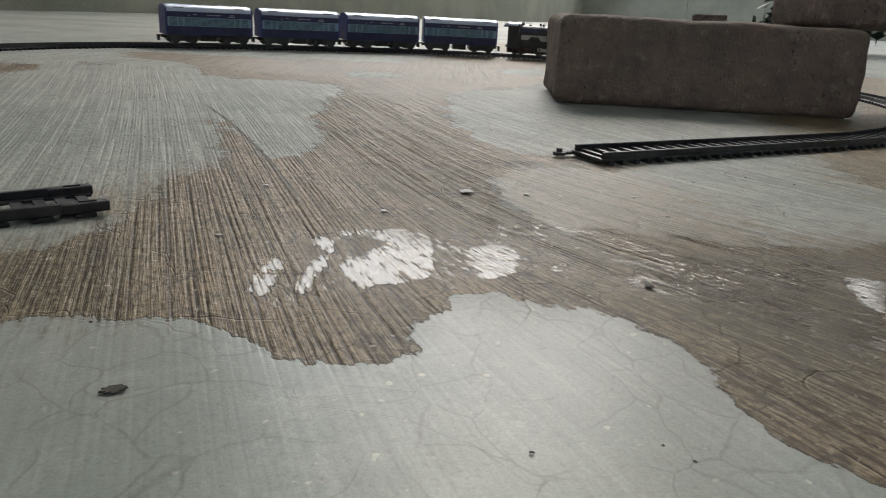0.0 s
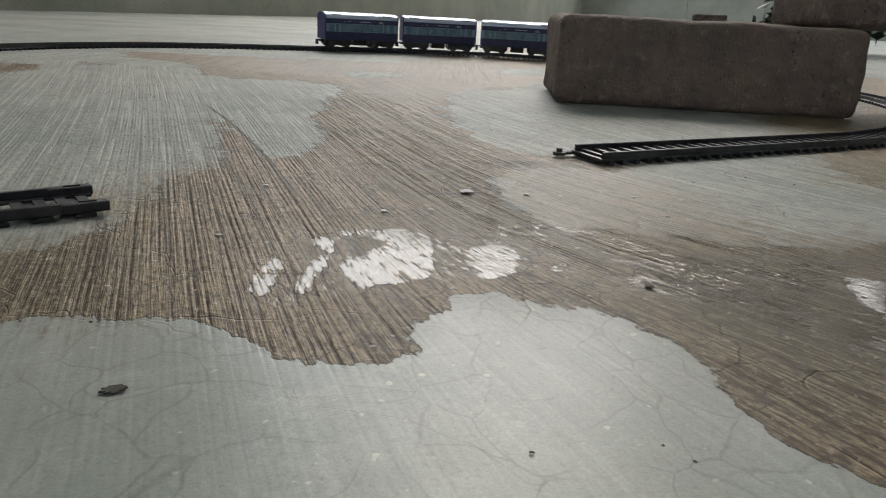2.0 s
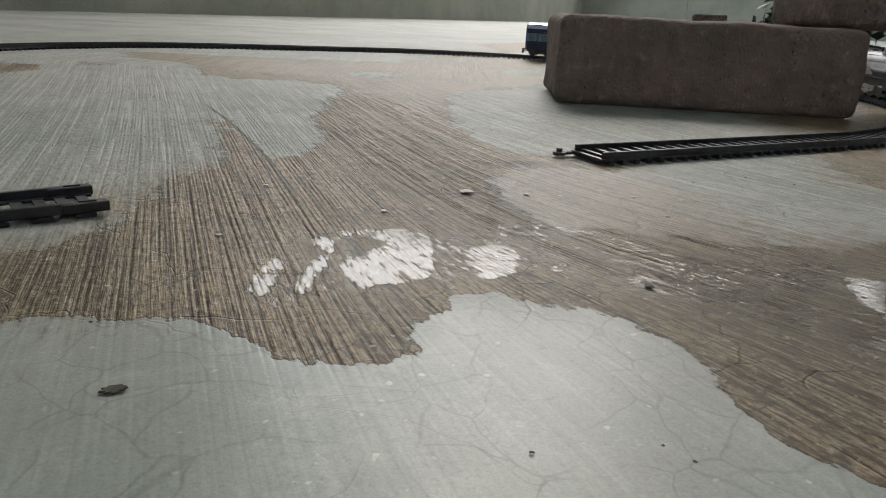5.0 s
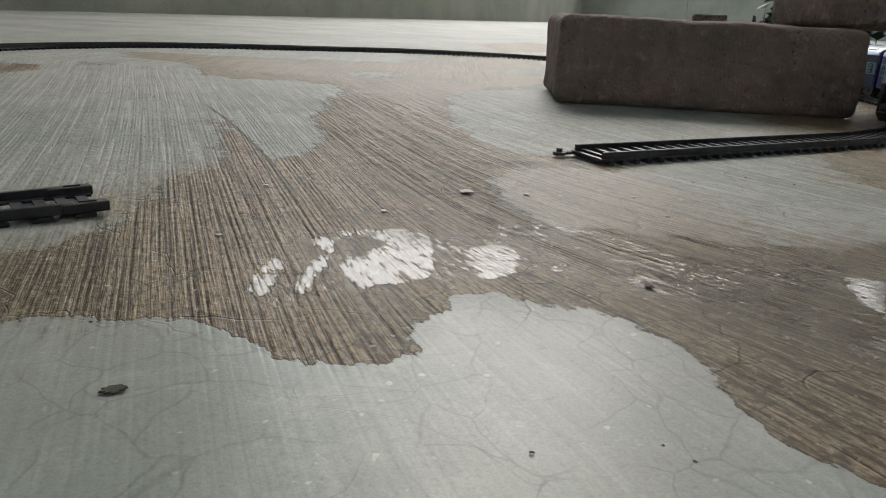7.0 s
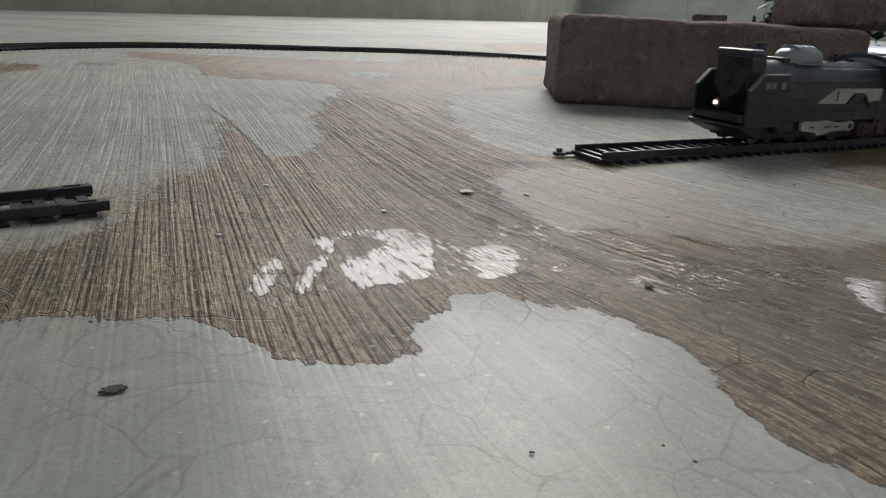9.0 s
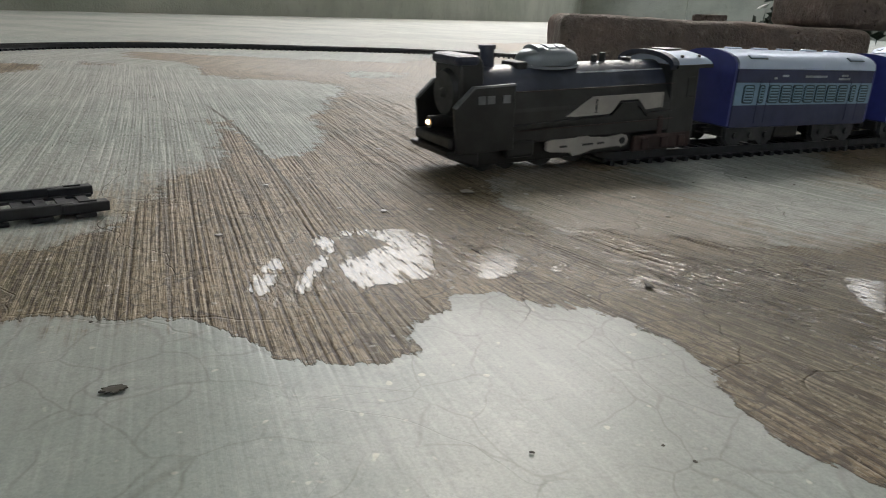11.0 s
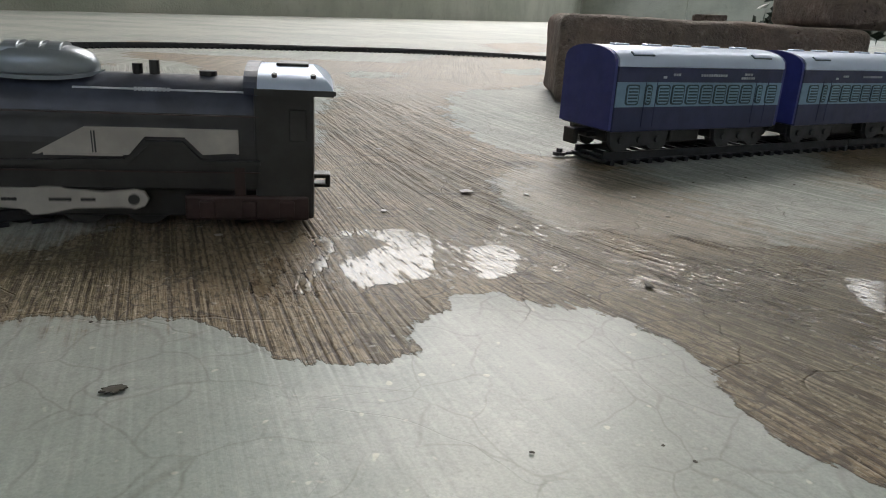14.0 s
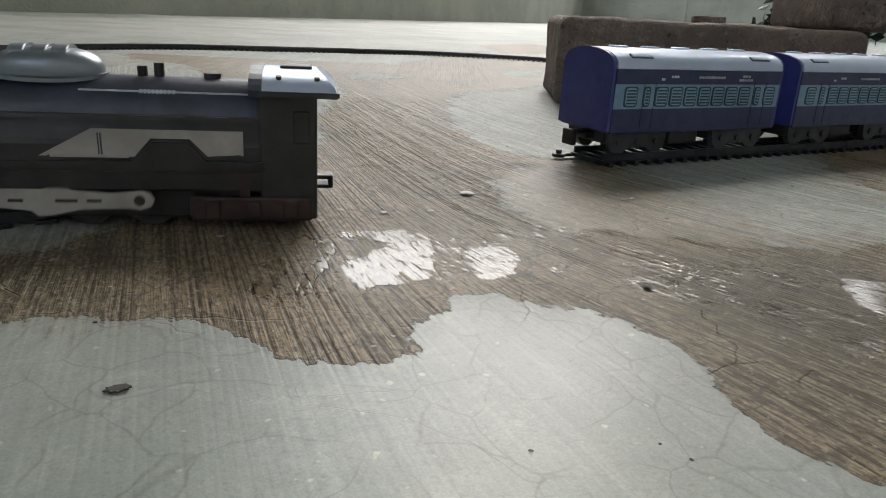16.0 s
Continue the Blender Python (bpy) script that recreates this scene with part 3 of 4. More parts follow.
brick(pose(0.303, 0.600, 0.0688, 0, 0, 4), (0.230, 0.110, 0.070), 9.0, "weathered clay brick bridging the toy track")
brick(pose(0.466, 0.52, 0, 0, 0, 8), (0.110, 0.200, 0.0685), 15.0, "clay brick holding up the bridging brick")


def chip():
    bm = slab(B(), -0.014, 0.014, -0.006, 0.006, 0, 0.006, 0.0015)
    for v in bm.verts:
        v.co += noise.noise_vector(v.co * 90) * 0.0015
    ob = smooth(part("brick_chip", bm, BRICK))
    ob.matrix_basis = pose(0.217, 0.645, 0.0682, 0, 0, 5)
    tagged(ob, "small red brick chip lying on the brick", "brick chip")


chip()


# ---- coaches ----
CL, CW = 0.1120, 0.0375
HALF = CL / 2


def coach_profile():
    """Half-round roof over upright sides: (y, z) from one eave to the other."""
    pts = []
    for i in range(13):
        th = math.pi * i / 12
        pts.append((CW / 2 * math.cos(th), 0.0402 + 0.0084 * math.sin(th) ** 0.75))
    return pts


def pill(x, z, a, b, r=0.0014):
    """Outline of a rounded upright rectangle: half sizes a, b."""
    pts = []
    for cx, cz, t0 in ((1, 1, 0), (-1, 1, 90), (-1, -1, 180), (1, -1, 270)):
        for i in range(4):
            th = radians(t0 + 30 * i)
            pts.append((x + cx * (a - r) + r * math.cos(th), z + cz * (b - r) + r * math.sin(th)))
    return pts


def build_coach():
    car = empty("coach")
    tagged(car, "blue and silver plastic toy passenger coach on track", "toy coach", "coaches of the toy train")
    w = CW / 2
    part("body", slab(B(), -HALF + 0.001, HALF - 0.001, -w, w, 0.0105, 0.0404, 0.0006), BLUE, car, "dark blue plastic coach body")
    for sx in (-1, 1):
        bm = B()
        prof = [(y * 0.985, z) for y, z in coach_profile()] + [(-w * 0.985, 0.0115), (w * 0.985, 0.0115)]
        prism(bm, prof, 0, sx * HALF - 0.0008, sx * HALF + 0.0008)
        part("end_wall", bm, ENDBLUE, car, "plain bright blue end wall")
    prof = coach_profile()
    inner = [(y * 0.93, z - 0.0012) for y, z in prof[::-1]]
    roof = smooth(part("roof", prism(B(), [(y * 1.02, z) for y, z in prof] + inner, 0, -HALF + 0.0012, HALF - 0.0012), SILVER, car, "silver painted curved roof"))
    roof.data.set_sharp_from_angle(angle=radians(40))
    for i in range(5):
        x = -0.04 + i * 0.02
        part("roof_vent", slab(B(), x - 0.0045, x + 0.0045, -0.0022, 0.0022, 0.0478, 0.0494, 0.0004), SILVER, roof)
    for sy in (-1, 1):
        for x in (-0.0395, 0.0395):
            ob = part("roof_hatch", slab(B(), -0.006, 0.006, -0.0010, 0.0010, 0, 0.0009, 0.0002), SILVER, roof)
            ob.matrix_basis = pose(x, sy * 0.0160, 0.0454, sy * -33, 0, 0)
            rim = part("roof_hatch_edge", slab(B(), -0.0064, 0.0064, -0.0014, 0.0014, 0, 0.0005), TEAL, roof)
            rim.matrix_basis = pose(x, sy * 0.0160, 0.0454, sy * -33, 0, 0)
        y = sy * (w + 0.0003)
        band = part("window_band", slab(B(), -HALF + 0.0012, HALF - 0.0012, min(y, y - sy * 0.0004), max(y, y - sy * 0.0004), 0.0220, 0.0332), BAND, car, "pale blue window band")
        xs = [-0.0495, -0.0405] + [-0.0310 + 0.0093 * i for i in range(7)] + [0.0340, 0.0435]
        wd = [0.0078, 0.0042] + [0.0080] * 7 + [0.0042, 0.0078]
        for x, q in zip(xs, wd):
            x += 0.002
            y2 = sy * (w + 0.0007)
            win = part("window", prism(B(), pill(x, 0.0276, q / 2, 0.0047), 1, min(y, y2), max(y, y2)), TEAL, band)
            y3 = sy * (w + 0.0009)
            part("pane", prism(B(), pill(x, 0.0276, q / 2 - 0.0007, 0.0040), 1, min(y2, y3), max(y2, y3)), SLAT, win)
            for j in range(5):
                z = 0.0243 + j * 0.00145
                y4 = sy * (w + 0.0012)
                part("slat", slab(B(), x - q / 2 + 0.0012, x + q / 2 - 0.0012, min(y3, y4), max(y3, y4), z, z + 0.0008), TEAL, win)
        for x in (-0.0447, -0.0358, 0.0310, 0.0378):
            part("door_seam", slab(B(), x - 0.00012, x + 0.00012, min(y, y + sy * 0.0002), max(y, y + sy * 0.0002), 0.0130, 0.0345), BLUE, car)
        for x, ln, z in ((0.027 * sy, 0.0028, 0.0350), (0.0195 * sy, 0.0050, 0.0362), (-0.005 * sy, 0.018, 0.0360), (-0.029 * sy, 0.006, 0.0366), (-0.029 * sy, 0.010, 0.0348)):
            k = max(1, int(ln / 0.0016))
            bm = B()
            for i in range(k):
                a = x - ln / 2 + i * ln / k
                slab(bm, a, a + ln / k * 0.7, min(y, y - sy * 0.0004), max(y, y - sy * 0.0004), z, z + 0.0011)
            part("lettering", bm, PALE, car)
    part("underframe", slab(B(), -0.010, 0.010, -0.011, 0.011, 0.0030, 0.0110, 0.001), BLACK, car)
    for x in (-0.034, 0.034):
        bm = slab(B(), -0.0190, 0.0190, -0.0130, 0.0130, 0.0050, 0.0108, 0.0008)
        bogie = part("bogie", bm, BLACK, car)
        bogie.location = (x, 0, 0)
        for sy in (-1, 1):
            y = sy * 0.0142
            bm = prism(B(), [(-0.0185, 0.0104), (0.0185, 0.0104), (0.0175, 0.0040), (0.0145, 0.0008), (0.0085, 0.0008), (0.0055, 0.0030), (-0.0055, 0.0030), (-0.0085, 0.0008), (-0.0145, 0.0008), (-0.0175, 0.0040)], 1, y - 0.001, y + 0.001)
            for ax in (-0.0115, 0.0, 0.0115):
                rod(bm, (ax, y - sy * 0.001, 0.006), (ax, y + sy * 0.0022, 0.006), 0.0018, seg=10)
            part("bogie_frame", bm, GREY, bogie)
        for ax in (-0.0115, 0.0115):
            for sy in (-1, 1):
                rod_bm = rod(B(), (ax, sy * 0.0085, 0.0055), (ax, sy * 0.0115, 0.0055), 0.0055, seg=20)
                part("wheel", rod_bm, BLACK, bogie)
    for sx in (-1, 1):
        bm = slab(B(), HALF - 0.012, HALF + 0.008, -0.0026, 0.0026, 0.0086, 0.0102, 0.0004)
        slab(bm, HALF + 0.0058, HALF + 0.0085, -0.0042, 0.0042, 0.0030, 0.0104, 0.0006)
        slab(bm, HALF - 0.006, HALF + 0.0025, -0.0060, 0.0060, 0.0066, 0.0088, 0.0006)
        for v in bm.verts:
            v.co.x *= sx
        part("coupler", bm, BLACK, car)
    return car


coaches = [build_coach()]
for _ in range(3):
    coaches.append(copy_thing(coaches[0], Matrix()))


# ---- locomotive: x forward from its middle, z from the rail ----
def build_loco():
    car = empty("steam_locomotive")
    tagged(car, "black plastic toy steam locomotive with silver dome", "toy locomotive")
    X = lambda back: 0.068 - back
    # boiler
    bm = rod(B(), (X(0.014), 0, 0.0300), (X(0.122), 0, 0.0300), 0.0137, seg=40)
    boiler = smooth(part("boiler", bm, BOILER, car, "dark blue-grey boiler barrel"))
    boiler.data.set_sharp_from_angle(angle=radians(40))
    part("smokebox_door", rod(rod(B(), (X(0.0065), 0, 0.033), (X(0.0040), 0, 0.033), 0.0105, 0.009, 32), (X(0.0042), 0, 0.033), (X(0.0022), 0, 0.033), 0.0025, 0.0015, 14), BLACK, car)
    part("side_casing", prism(B(), [(0.0170, 0.0118), (0.0170, 0.0262), (0.0128, 0.0345), (-0.0128, 0.0345), (-0.0170, 0.0262), (-0.0170, 0.0118)], 0, X(0.122), X(0.018), 0.0008), BLACK, car)
    part("chassis", slab(B(), X(0.128), X(0.010), -0.0128, 0.0128, 0.0028, 0.0130, 0.0008), BLACK, car)
    # deflector cowl over the smokebox
    hood = [(0.0118, 0.0290), (0.0118, 0.0440), (0.0104, 0.0470), (0.0066, 0.0484), (-0.0066, 0.0484), (-0.0104, 0.0470), (-0.0118, 0.0440), (-0.0118, 0.0290)]
    bm = prism(B(), hood, 0, X(0.0170), X(0.0060), 0.0008)
    cowl = part("smoke_cowl", bm, BLACK, car)
    part("visor", slab(B(), X(0.0150), X(0.0040), -0.0124, 0.0124, 0.0446, 0.0490, 0.0020), BOILER, cowl, "dark blue rounded visor")
    for sy in (-1, 1):
        y = sy * 0.0176
        pts = [(X(0.001), 0.0100), (X(-0.0005), 0.0290), (X(0.0085), 0.0370), (X(0.0285), 0.0375), (X(0.0285), 0.0100)]
        defl = part("smoke_deflector", prism(B(), pts, 1, y - 0.0008, y + 0.0008, 0.0003), BLACK, car)
        rim = prism(B(), [(X(-0.0005), 0.0292), (X(0.0085), 0.0372), (X(0.0285), 0.0377), (X(0.0285), 0.0369), (X(0.009), 0.0364), (X(0.0005), 0.0286)], 1, y - 0.0011, y + 0.0011)
        part("rim", rim, DIM, defl)
        bm = B()
        for a in (0.0105, 0.0150, 0.0225):
            slab(bm, X(a + 0.0034), X(a), min(y + sy * 0.0008, y + sy * 0.0012), max(y + sy * 0.0008, y + sy * 0.0012), 0.0300, 0.0333)
        part("name_plate", bm, DIM, defl)
        # running board, hump over the rear driver, white strip above it
        yb = sy * 0.0186
        board = [(X(0.028), 0.0200), (X(0.075), 0.0212), (X(0.0805), 0.0212), (X(0.0865), 0.0266), (X(0.0965), 0.0266), (X(0.1015), 0.0212), (X(0.118), 0.0212),
                 (X(0.118), 0.0198), (X(0.1020), 0.0198), (X(0.0960), 0.0252), (X(0.0870), 0.0252), (X(0.0813), 0.0198), (X(0.075), 0.0198), (X(0.028), 0.0186)]
        part("running_board", prism(B(), board, 1, min(yb, sy * 0.0165), max(yb, sy * 0.0165)), BLACK, car)
        ys = sy * 0.0173
        strip = [(X(0.0566), 0.0225), (X(0.0705), 0.0296), (X(0.1115), 0.0296), (X(0.1113), 0.0232), (X(0.1018), 0.0226), (X(0.0970), 0.0276), (X(0.0862), 0.0276), (X(0.0815), 0.0222)]
        part("white_panel", prism(B(), strip, 1, min(ys, sy * 0.0166), max(ys, sy * 0.0166)), WHITE, car, "off-white plastic side panel")
        yf = sy * 0.0177
        frame_bm = prism(B(), [(X(0.0560), 0.0222), (X(0.0703), 0.0301), (X(0.1120), 0.0301), (X(0.1120), 0.0293), (X(0.0708), 0.0293), (X(0.0580), 0.0222)], 1, min(yf, sy * 0.0168), max(yf, sy * 0.0168))
        slab(frame_bm, X(0.1120), X(0.1113), min(yf, sy * 0.0168), max(yf, sy * 0.0168), 0.0230, 0.0295)
        slab(frame_bm, X(0.0800), X(0.0590), min(yf, sy * 0.0168), max(yf, sy * 0.0168), 0.0219, 0.0225)
        part("panel_frame", frame_bm, WHITE, car, "off-white raised rim of the side panel")
        yl = sy * 0.0174
        part("red_line", slab(B(), X(0.118), X(0.030), min(yl, sy * 0.0165), max(yl, sy * 0.0165), 0.0338, 0.0341), MAROON, car)
        bm = B()
        for i in range(9):
            slab(bm, X(0.0833 + i * 0.00113), X(0.0826 + i * 0.00113), min(sy * 0.0099, sy * 0.0089), max(sy * 0.0099, sy * 0.0089), 0.0394, 0.0405)
        part("number_print", bm, PALE, boiler)
        part("panel_seam", slab(slab(B(), X(0.0730), X(0.0726), min(ys + sy * 0.0002, ys), max(ys + sy * 0.0002, ys), 0.0228, 0.0290), X(0.0722), X(0.0719), min(ys + sy * 0.0002, ys), max(ys + sy * 0.0002, ys), 0.0228, 0.0290), GREY, car)
        part("footplate_line", slab(B(), X(0.118), X(0.030), min(sy * 0.0189, sy * 0.0184), max(sy * 0.0189, sy * 0.0184), 0.0176, 0.0180), MAROON, car)
        part("handrail", slab(B(), X(0.121), X(0.066), min(sy * 0.0098, sy * 0.0089), max(sy * 0.0098, sy * 0.0089), 0.0397, 0.0402), PALE, boiler)
        # driving wheels
        for back in (0.048, 0.066, 0.084):
            bm = rod(B(), (X(back), sy * 0.0078, 0.0078), (X(back), sy * 0.0112, 0.0078), 0.0078, seg=28)
            rod(bm, (X(back), sy * 0.0112, 0.0078), (X(back), sy * 0.0122, 0.0078), 0.0025, seg=14)
            part("driving_wheel", bm, BLACK, car)
        for back in (0.018, 0.030, 0.112, 0.122):
            bm = rod(B(), (X(back), sy * 0.0078, 0.0045), (X(back), sy * 0.0108, 0.0045), 0.0045, seg=20)
            part("small_wheel", bm, BLACK, car)
        bm = slab(B(), X(0.132), X(0.096), sy * 0.0166 - 0.0012, sy * 0.0166 + 0.0012, 0.0030, 0.0105, 0.0008)
        slab(bm, X(0.1135), X(0.1105), sy * 0.0165 - 0.0008, sy * 0.0165 + 0.0008, 0.0075, 0.019)
        for ax in (0.1025, 0.1145, 0.1255):
            slab(bm, X(ax + 0.0022), X(ax - 0.0022), sy * 0.0180 - 0.0009, sy * 0.0180 + 0.0009, 0.0040, 0.0092, 0.0005)
        part("trailing_truck", bm, MAROON, car, "dull maroon trailing truck frame")
        part("cylinder", slab(B(), X(0.040), X(0.026), sy * 0.0155 - 0.0025, sy * 0.0155 + 0.0025, 0.0060, 0.0135, 0.0015), BLACK, car)
    # chimney, domes, pipes
    bm = rod(B(), (X(0.0249), 0, 0.041), (X(0.0249), 0, 0.0515), 0.0032, 0.0030, 20)
    rod(bm, (X(0.0249), 0, 0.0505), (X(0.0249), 0, 0.0522), 0.0038, seg=20)
    rod(bm, (X(0.0249), 0, 0.0405), (X(0.0249), 0, 0.0435), 0.0052, 0.0034, 20)
    smooth(part("chimney", bm, BOILER, car)).data.set_sharp_from_angle(angle=radians(40))
    part("feed_box", slab(B(), X(0.042), X(0.036), -0.0065, 0.0065, 0.0405, 0.0452, 0.001), BLACK, car)
    bm = B()
    bmesh.ops.create_uvsphere(bm, u_segments=32, v_segments=16, radius=1)
    for v in bm.verts:
        sg = lambda c, p: math.copysign(abs(c) ** p, c)
        v.co = Vector((X(0.0560) + 0.0152 * sg(v.co.x, 0.78), 0.0092 * sg(v.co.y, 0.80), 0.0434 + 0.0076 * max(-0.05, sg(v.co.z, 0.66))))
    dome = smooth(part("steam_dome", bm, DOME, car, "silver streamlined steam dome"))
    bm = B()
    for i in range(28):
        th = 2 * math.pi * i / 28
        bm.verts.new((X(0.0560) + 0.0163 * math.copysign(abs(math.cos(th)) ** 0.8, math.cos(th)), 0.0104 * math.sin(th), 0.0430 - 0.0014 * math.sin(th) ** 2))
    bm.verts.ensure_lookup_table()
    f = bm.faces.new(bm.verts)
    ex = bmesh.ops.extrude_face_region(bm, geom=[f])
    for v in ex["geom"]:
        if isinstance(v, bmesh.types.BMVert):
            v.co.z += 0.0011
    part("dome_skirt", bm, DOME, dome)
    for a in (0.0470, 0.0530, 0.0585):
        hoop = [(0.0062 * math.cos(math.pi * i / 10), 0.0488 + 0.0030 * math.sin(math.pi * i / 10) ** 0.7) for i in range(11)]
        part("dome_rib", prism(B(), hoop, 0, X(a + 0.0042), X(a), 0.0002), DOME, dome)
    for back, h, y in ((0.0820, 0.0465, 0.001), (0.0868, 0.0476, 0.001), (0.1020, 0.0450, 0.0)):
        part("valve", rod(B(), (X(back), y, 0.0415), (X(back), y, h), 0.0015 if h > 0.046 else 0.0026, seg=12), BLACK, car)
    # cab
    cab = part("cab", slab(B(), X(0.1335), X(0.1165), -0.0172, 0.0172, 0.0034, 0.0422, 0.0008), BLACK, car)
    for sy in (-1, 1):
        part("cab_window", slab(B(), X(0.1315), X(0.1265), sy * 0.0173 - 0.0004, sy * 0.0173 + 0.0004, 0.0270, 0.0365, 0.0003, 1), BLACK, cab)
    arc = [(0.0195 * math.cos(math.pi * i / 12), 0.0420 + 0.0060 * math.sin(math.pi * i / 12)) for i in range(13)]
    roof = smooth(part("cab_roof", prism(B(), arc, 0, X(0.1395), X(0.1175)), SILVER, car, "silver painted cab roof"))
    for v in roof.data.vertices:
        k = max(0.0, v.co.z - 0.0412) / 0.0068
        v.co.x += 0.0 if v.co.x > X(0.128) else 0.0060 * k ** 1.8
    roof.data.set_sharp_from_angle(angle=radians(40))
    rim = part("front_rim", prism(B(), [(y * 1.0, z + 0.0004) for y, z in arc] + [(y * 0.92, z - 0.0018) for y, z in arc[::-1]], 0, X(0.1178), X(0.1140)), BOILER, roof)
    for sy in (-1, 1):
        part("eave_strip", slab(B(), X(0.1394), X(0.1170), sy * 0.0192 - 0.0006, sy * 0.0192 + 0.0006, 0.0406, 0.0423), BLACK, roof)
        for back in (0.1225, 0.1335):
            part("roof_stud", rod(B(), (X(back), sy * 0.0155, 0.0448), (X(back), sy * 0.0160, 0.0464), 0.0008, seg=8), BLACK, roof)
    part("rear_eave", slab(B(), X(0.1400), X(0.1390), -0.0186, 0.0186, 0.0408, 0.0421), BLACK, roof)
    part("roof_hatch", slab(B(), X(0.1320), X(0.1225), -0.0055, 0.0055, 0.0470, 0.0486, 0.0004), BLACK, roof)
    # front: buffer beam, skirt, lamp
    bm = prism(B(), [(X(0.012), 0.0035), (X(-0.002), 0.0085), (X(-0.0035), 0.0100), (X(-0.0035), 0.0110), (X(0.012), 0.0125)], 1, -0.0175, 0.0175, 0.0006)
    part("front_skirt", bm, BLACK, car)
    part("front_plate", slab(B(), X(0.009), X(-0.0015), -0.0165, 0.0165, 0.0120, 0.0165, 0.001), BLACK, car)
    lamp = part("headlamp_housing", rod(B(), (X(0.010), 0, 0.0212), (X(-0.0028), 0, 0.0212), 0.0030, 0.0026, 18), BLACK, car)
    bm = B()
    bmesh.ops.create_uvsphere(bm, u_segments=14, v_segments=8, radius=0.0011, matrix=Matrix.Translation((X(-0.0030), 0, 0.0212)))
    smooth(part("lamp_bulb", bm, LAMP, lamp, "small glowing warm bulb"))
    bm = slab(B(), X(0.1378), X(0.130), -0.0030, 0.0030, 0.0128, 0.0142, 0.0004)
    slab(bm, X(0.1378), X(0.130), -0.0030, 0.0030, 0.0098, 0.0110, 0.0004)
    slab(bm, X(0.1386), X(0.1370), -0.0030, 0.0030, 0.0098, 0.0142, 0.0006)
    part("coupler", bm, BLACK, car)
    return car


def build_rod(sy, car):
    """White side rod; its own origin is at its middle."""
    pts = [(0.022, 0.0022), (0.020, 0.0032), (0.006, 0.0030), (0.0045, 0.0036), (-0.001, 0.0036), (-0.002, 0.0028), (-0.012, 0.0018), (-0.0175, 0.0022), (-0.0205, 0.0030),
           (-0.0235, 0.0020), (-0.0245, 0.0), (-0.0235, -0.0020), (-0.0205, -0.0030), (-0.0175, -0.0022), (-0.004, -0.0026), (0.003, -0.0044), (0.0075, -0.0050), (0.009, -0.0030), (0.020, -0.0022), (0.022, -0.0012)]
    y = sy * 0.0168
    ob = part("side_rod", prism(B(), pts, 1, y - 0.0009, y + 0.0009, 0.0002), WHITE, car, "white plastic side rod")
    part("crank_pin", rod(B(), (-0.0205, y - 0.0013, 0), (-0.0205, y + 0.0013, 0), 0.0016, seg=14), BLACK, ob)
    for x, ln in ((0.013, 0.004), (-0.0005, 0.006), (-0.008, 0.004)):
        part("slot", slab(B(), x - ln / 2, x + ln / 2, y - 0.0011, y + 0.0011, -0.0006, 0.0003), BLACK, ob)
    return ob


loco = build_loco()
rods = [build_rod(sy, loco) for sy in (-1, 1)]


# ---- loose bits on the floor ----
def scrap(name, x, y, size, mat, label, cat, seed, turn=0):
    bm = B()
    bmesh.ops.create_icosphere(bm, subdivisions=2, radius=1)
    for v in bm.verts:
        f = 1 + 0.5 * noise.noise(v.co * 1.7 + Vector((seed, 0, 0)))
        v.co = Vector((v.co.x * size[0] * f, v.co.y * size[1] * f, max(0.0, v.co.z * 0.5 + 0.45) * size[2]))
    ob = part(name, bm, mat)
    ob.matrix_basis = pose(x, y, 0.0001, 0, 0, turn)
    tagged(ob, label, cat)


def leaf_scrap():
    bm = B()
    rim = []
    for i in range(22):
        th = 2 * math.pi * i / 22
        r = 1 + 0.95 * noise.noise(Vector((math.cos(th) * 2.6, math.sin(th) * 2.6, 4.2)))
        rim.append((0.0019 * r * math.cos(th), 0.0011 * r * math.sin(th)))
    prism(bm, rim, 2, 0.0, 0.00025)
    for v in bm.verts:
        v.co.z += 0.0003 * abs(noise.noise(v.co * 900))
    ob = part("leaf_scrap", bm, DRYLEAF)
    ob.matrix_basis = pose(-0.056, 0.109, 0.0001, 0, 0, 25)
    tagged(ob, "tiny dark scrap of leaf on cement", "leaf scrap")


leaf_scrap()
scrap("pebble", 0.008, 0.266, (0.0026, 0.0022, 0.0010), WHITE, "tiny white pebble on the damp cement", "pebble", 2)
FLAKES = [(-0.036, 0.233), (-0.066, 0.197), (-0.021, 0.233), (0.013, 0.357), (-0.028, 0.427), (-0.034, 0.343), (0.074, 0.273), (0.031, 0.268), (-0.068, 0.259), (-0.005, 0.238)]
CRUMBS = [(0.108, 0.306), (0.156, 0.314), (0.191, 0.324), (0.082, 0.397), (0.031, 0.374), (0.016, 0.097), (0.038, 0.101), (0.042, 0.097), (-0.073, 0.135), (0.138, 0.324), (0.08, 0.246)]
for i, (x, y) in enumerate(FLAKES):
    scrap("flake", x, y, (0.0010 + 0.0002 * (i % 4), 0.0008 + 0.0002 * (i % 3), 0.0005), WHITE, "tiny pale flake of plaster on damp cement", "flake", 20 + i, 40 * i)
